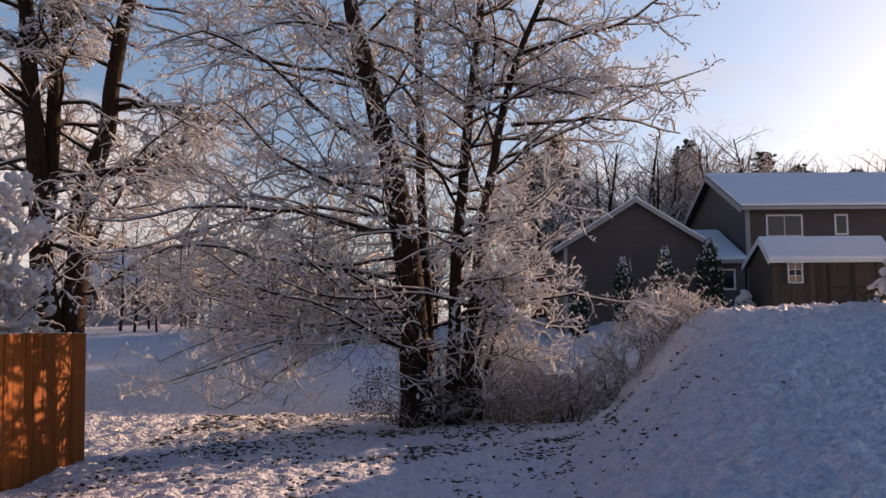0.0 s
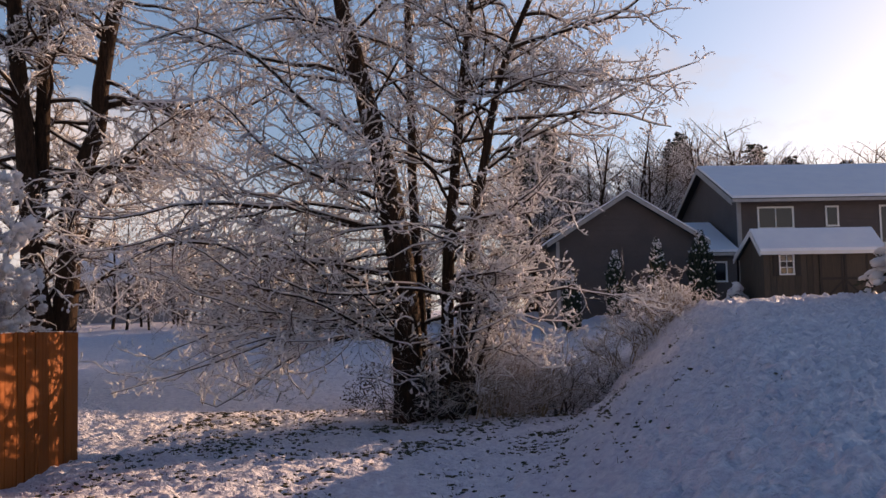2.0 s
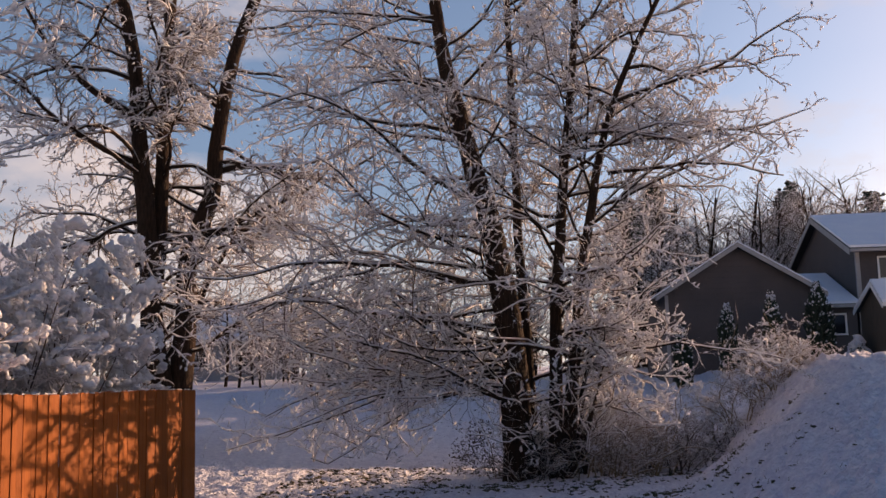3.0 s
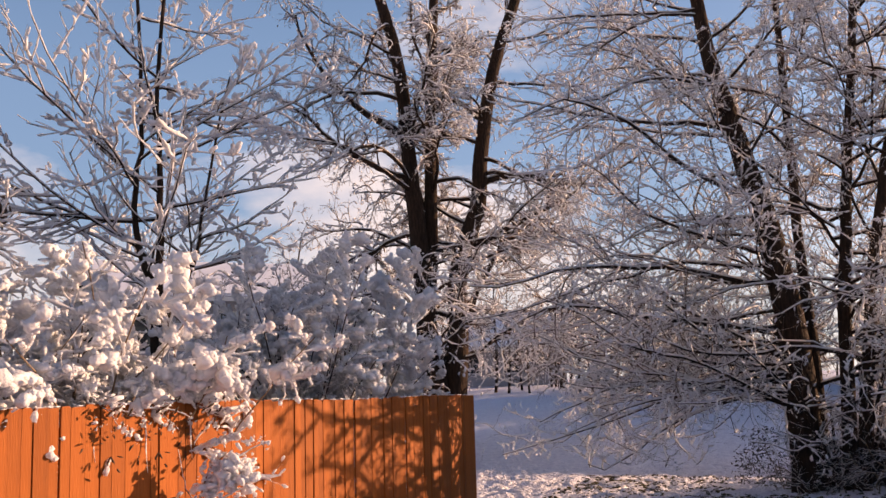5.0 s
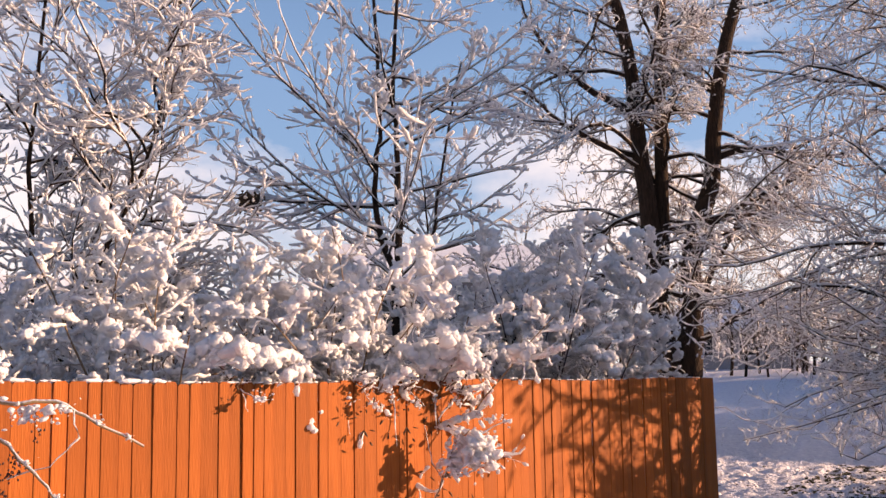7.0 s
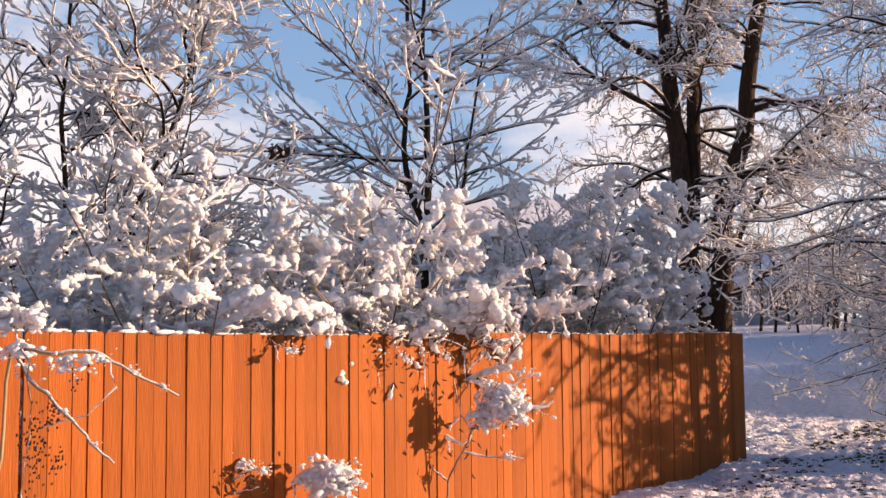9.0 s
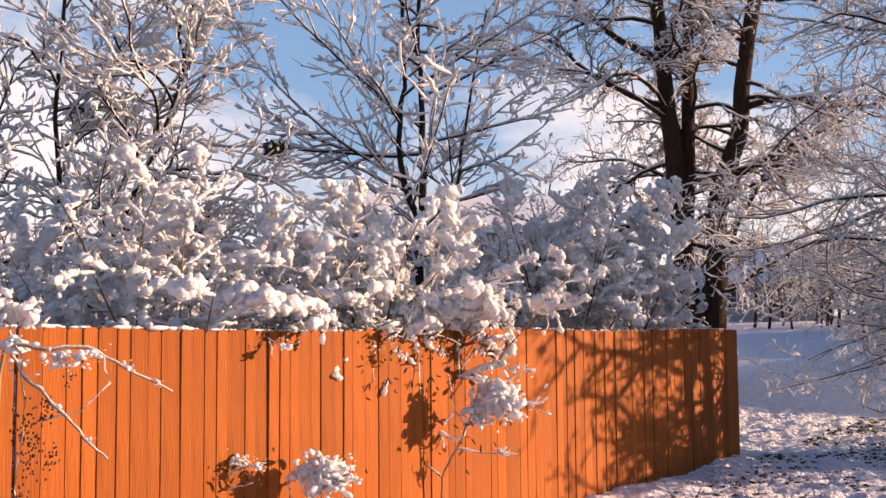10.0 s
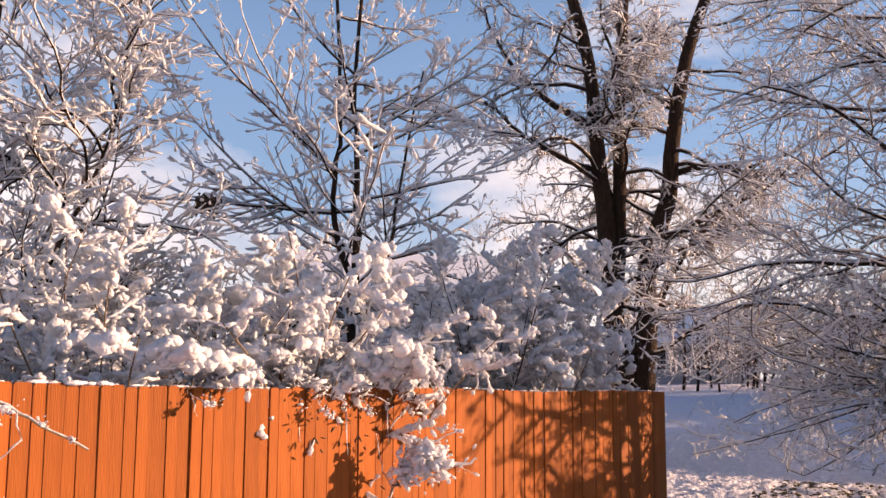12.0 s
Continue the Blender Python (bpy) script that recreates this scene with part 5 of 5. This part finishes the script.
# a bittersweet-like vine that arches out over the lawn side
wiry("berry_vine", (-1.98, 4.75, 0.02), [
    ([(-0.35, 0.25, 0.0), (-0.3, 0.2, 1.0), (-0.2, 0.1, 1.75), (0.05, 0.0, 1.72), (0.22, 0.05, 1.73), (0.42, 0.1, 1.62), (0.62, 0.2, 1.5)], 0.011),
    ([(-0.2, 0.1, 1.75), (-0.02, 0.0, 1.55), (0.12, 0.0, 1.42), (0.25, 0.02, 1.28), (0.35, 0.05, 1.18)], 0.009),
    ([(-0.3, 0.2, 1.9), (-0.2, 0.1, 1.85), (-0.08, 0.0, 1.68), (-0.05, 0.0, 1.4), (-0.08, 0.0, 1.1), (-0.05, 0.02, 0.8)], 0.006),
    ([(0.3, 0.05, 1.69), (0.34, 0.06, 1.55), (0.22, 0.04, 1.42), (0.02, 0.02, 1.36)], 0.0025)],
    "arching berry vine with snow along its bare stems", puffs=(((-0.24, 0.15, 1.93), 0.11, 26), ((-0.12, 0.1, 1.9), 0.08, 14), ((-0.16, 0.05, 1.72), 0.085, 16), ((0.1, 0.0, 1.67), 0.06, 18), ((0.2, 0.02, 1.67), 0.055, 14), ((0.42, 0.1, 1.64), 0.028, 6), ((0.12, 0.0, 1.44), 0.03, 7), ((0.26, 0.02, 1.29), 0.026, 6), ((0.55, 0.16, 1.55), 0.026, 6), ((0.27, 0.05, 1.7), 0.05, 7)),
    berries=(((-0.05, 0, 1.35), 0.09, 50), ((0.06, 0, 1.42), 0.05, 40), ((-0.02, 0, 1.18), 0.06, 30), ((0.09, 0, 1.2), 0.05, 26), ((-0.06, 0, 0.98), 0.06, 30), ((0.02, 0, 1.28), 0.05, 20), ((0.17, 0.0, 1.58), 0.03, 8)), bark=STRAW, snow=0.005)

# a small shrub standing close to the boards
wiry("small_shrub", (0.02, 7.95, 0.02), [
    ([(0.0, 0, -0.05), (0.0, 0, 0.35), (0.0, 0.0, 0.62), (0.12, -0.02, 0.85), (0.2, -0.02, 1.05), (0.3, 0, 1.3), (0.42, 0, 1.42)], 0.011),
    ([(0.0, 0, 0.62), (-0.12, 0.02, 0.72), (-0.25, 0.05, 0.9), (-0.3, 0.05, 1.1)], 0.006),
    ([(0.12, 0, 0.85), (0.35, 0, 0.82), (0.62, 0.02, 0.8)], 0.005),
    ([(0.2, 0, 1.05), (0.4, 0.02, 1.06), (0.6, 0.05, 1.15)], 0.005),
    ([(0.2, 0, 1.0), (0.1, 0.05, 1.2), (0.05, 0.05, 1.45)], 0.005),
    ([(0.3, 0, 1.3), (0.5, 0.0, 1.38), (0.72, 0.05, 1.48)], 0.005),
    ([(-0.25, 0.05, 0.9), (-0.4, 0.05, 0.95), (-0.5, 0.06, 0.9)], 0.004)],
    "small bare shrub tipped with snow against the fence", puffs=(((0.42, 0, 1.32), 0.13, 50), ((0.55, 0, 1.2), 0.12, 40), ((0.35, 0, 1.22), 0.1, 30), ((0.73, 0.05, 1.49), 0.05, 7), ((0.6, 0.03, 1.5), 0.05, 7), ((0.5, 0.02, 0.82), 0.05, 12), ((0.3, 0, 1.12), 0.1, 24), ((-0.28, 0.05, 1.05), 0.06, 10)),
    leaves=(((-0.2, 0.05, 0.8), 0.1, 24), ((0.2, 0.03, 0.95), 0.1, 14)), snow=0.006)

# a low tuft weighed down by one large clump of snow
wiry("low_shrub", (-0.85, 6.55, 0.02), [
    ([(0, 0, -0.05), (0.0, 0, 0.4), (0.06, 0, 0.78)], 0.010), ([(0, 0, 0.3), (0.12, 0, 0.5), (0.22, 0, 0.72)], 0.007), ([(0, 0, 0.35), (-0.1, 0.0, 0.6), (-0.17, 0.0, 0.8)], 0.006)],
    "low shrub bent under one large clump of snow", puffs=(((0.08, 0, 0.84), 0.13, 90), ((-0.06, 0, 0.87), 0.08, 30), ((0.2, 0, 0.86), 0.08, 24)), leaves=(((0.22, 0, 0.85), 0.05, 12),), snow=0.01)

# a dry leafy sprig
wiry("dry_sprig", (-1.42, 6.3, 0.02), [
    ([(0.0, 0, -0.05), (0.02, 0, 0.5), (0.0, 0, 0.85), (0.1, 0, 0.98)], 0.007), ([(0.0, 0, 0.8), (-0.15, 0, 0.92), (-0.3, 0.0, 0.97)], 0.004), ([(0.0, 0, 0.85), (0.15, 0, 0.93), (0.28, 0, 0.94)], 0.004), ([(0.0, 0, 0.75), (0.1, 0, 0.8), (0.22, 0, 0.83)], 0.003)],
    "dry leafy sprig dusted with snow by the fence", puffs=(((0.12, 0, 0.97), 0.06, 16), ((0.25, 0, 0.94), 0.05, 10), ((-0.2, 0, 0.95), 0.05, 8), ((0.0, 0, 0.93), 0.04, 8)), leaves=(((-0.12, 0, 0.9), 0.09, 40), ((0.12, 0, 0.88), 0.08, 24)), snow=0.006)


# sprays of the shrubs that hang over the boards
wiry("hanging_spray", (-1.35, 6.85, 1.86), [
    ([(0.0, 0.25, -0.1), (0.0, 0.0, 0.06), (0.08, -0.2, 0.0), (0.2, -0.32, -0.1), (0.34, -0.4, -0.14)], 0.005), ([(0.08, -0.2, 0.0), (-0.02, -0.3, -0.08), (-0.08, -0.34, -0.2)], 0.004), ([(0.2, -0.32, -0.1), (0.24, -0.36, -0.22)], 0.003)],
    "thin twig tipped with snow hanging over the fence", puffs=(((0.34, -0.4, -0.13), 0.05, 12), ((0.08, -0.25, 0.0), 0.06, 14)), leaves=(((0.1, -0.28, -0.05), 0.08, 30), ((-0.06, -0.33, -0.15), 0.06, 24)), snow=0.005, category="twig")
for _k, (_x, _y, _s) in enumerate(((-0.62, 7.75, 1.0), (-0.3, 8.15, 1.25), (0.05, 8.6, 1.1))):
    wiry("hanging_spray", (_x, _y, 1.88), [
        ([(0.0, 0.3, -0.1), (0.0, 0.0, 0.08), (0.05, -0.2, 0.02), (0.1 * _s, -0.3, -0.2), (0.12 * _s, -0.33, -0.45 * _s)], 0.005),
        ([(0.05, -0.2, 0.02), (0.2, -0.28, -0.08), (0.3 * _s, -0.3, -0.25)], 0.004), ([(0.1 * _s, -0.3, -0.2), (-0.06, -0.34, -0.35), (-0.1, -0.34, -0.55 * _s)], 0.003), ([(0.2, -0.28, -0.08), (0.34, -0.26, -0.1), (0.46, -0.25, -0.16)], 0.003)],
        "leafy twigs and snow crumbs trailing over the fence", puffs=(((0.05, -0.2, 0.06), 0.1, 26), ((0.22, -0.28, -0.04), 0.08, 18), ((0.3, -0.3, -0.22), 0.05, 8), ((0.1, -0.3, -0.2), 0.05, 8)),
        leaves=(((0.12, -0.3, -0.3), 0.1, 34), ((0.3, -0.28, -0.15), 0.1, 24), ((-0.05, -0.33, -0.45), 0.08, 24)), snow=0.004, category="twig")


# ---- leaf nest in the young maple ----
def leaf_nest():
    rng = random.Random(12)
    items = [(Vector((rng.gauss(0, 0.07), rng.gauss(0, 0.07), rng.gauss(0, 0.06))), (rng.gauss(0, 1), rng.gauss(0, 1), rng.gauss(0, 1)), rng.uniform(0.04, 0.08), rng.uniform(0.012, 0.02)) for _ in range(220)]
    ob = hang("leaf_nest", lumps_mesh("leaf_nest", items, CRUMBS, LEAF, rng), m=Matrix.Translation((-2.24, 12.8, 4.22)))
    tagged(ob, "round dark nest of dead leaves among bare twigs", "nest", kind="stuff")


leaf_nest()


# ---- grass and litter that show through the thin snow ----
def ground_litter():
    rng = random.Random(15)
    items, blades = [], []
    while len(items) < 4200:
        X, D = rng.uniform(-6, 5), rng.uniform(9.5, 19)
        w = (X - bank_edge(D)) / 3
        dens = 0.04 if X < -4.6 or w > 0.7 else 1.0 if D > 13.2 and w < 0.5 else 0.3
        if noise.noise(Vector((X * 1.1, D * 1.1, 4))) < rng.uniform(-0.25, 0.45) or rng.random() > dens:
            continue
        p = yard(X, D)
        tuft = noise.noise(Vector((X * 4.6, D * 4.6, 8)))
        if noise.noise(Vector((X * 9.5, D * 8.0, 2))) > 0.0:
            continue
        z = terrain(X, D) + 0.05 * noise.noise(Vector((X * 0.7, D * 0.7, 0))) + 0.03 * noise.noise(Vector((X * 2.3, D * 2.3, 3))) + 0.04 * tuft + 0.045 * noise.noise(Vector((X * 9.5, D * 8.0, 2)))
        s = rng.uniform(0.012, 0.034)
        items.append((Vector((p.x, p.y, z + 0.012)), (rng.gauss(0, 1), rng.gauss(0, 1), 0), s * 1.4, s * 0.55))
        for _ in range(1):
            b = Vector((p.x + rng.gauss(0, 0.04), p.y + rng.gauss(0, 0.04), z))
            d = Vector((rng.gauss(0, 0.5), rng.gauss(0, 0.5), 1)).normalized()
            blades.append(([b, b + d * rng.uniform(0.03, 0.07)], [0.004, 0.001]))
    ob = hang("leaf_litter", lumps_mesh("leaf_litter", items, CRUMBS, GRASS, rng))
    tagged(ob, "dark grass clumps and leaf litter poking through thin snow", "litter", kind="stuff")
    ob = hang("grass", mesh_of("grass", *tubes(blades, 3), GRASS))
    tagged(ob, "dry grass blades poking through thin snow", "grass", kind="stuff")


ground_litter()

# a leafy vine at the foot of the maple
_p = yard(-1.15, 17.0)
wiry("leafy_vine", (_p.x, _p.y, terrain(-1.15, 17.0)), [
    ([(0.3, 0, 0), (0.1, 0, 0.5), (-0.1, 0, 0.75), (-0.3, 0.1, 0.6), (-0.4, 0.1, 0.2)], 0.008), ([(0.3, 0, 0), (0.2, 0, 0.6), (0.0, 0, 1.0)], 0.008), ([(0.2, 0, 0), (-0.1, 0, 0.4), (-0.3, 0, 0.4), (-0.5, 0, 0.1)], 0.006)],
    "withered leafy vine at the foot of the maple", leaves=(((-0.15, 0, 0.65), 0.16, 190), ((-0.35, 0, 0.35), 0.14, 130), ((0.05, 0, 0.85), 0.12, 90), ((0.15, 0, 0.4), 0.16, 110)), snow=0.003)
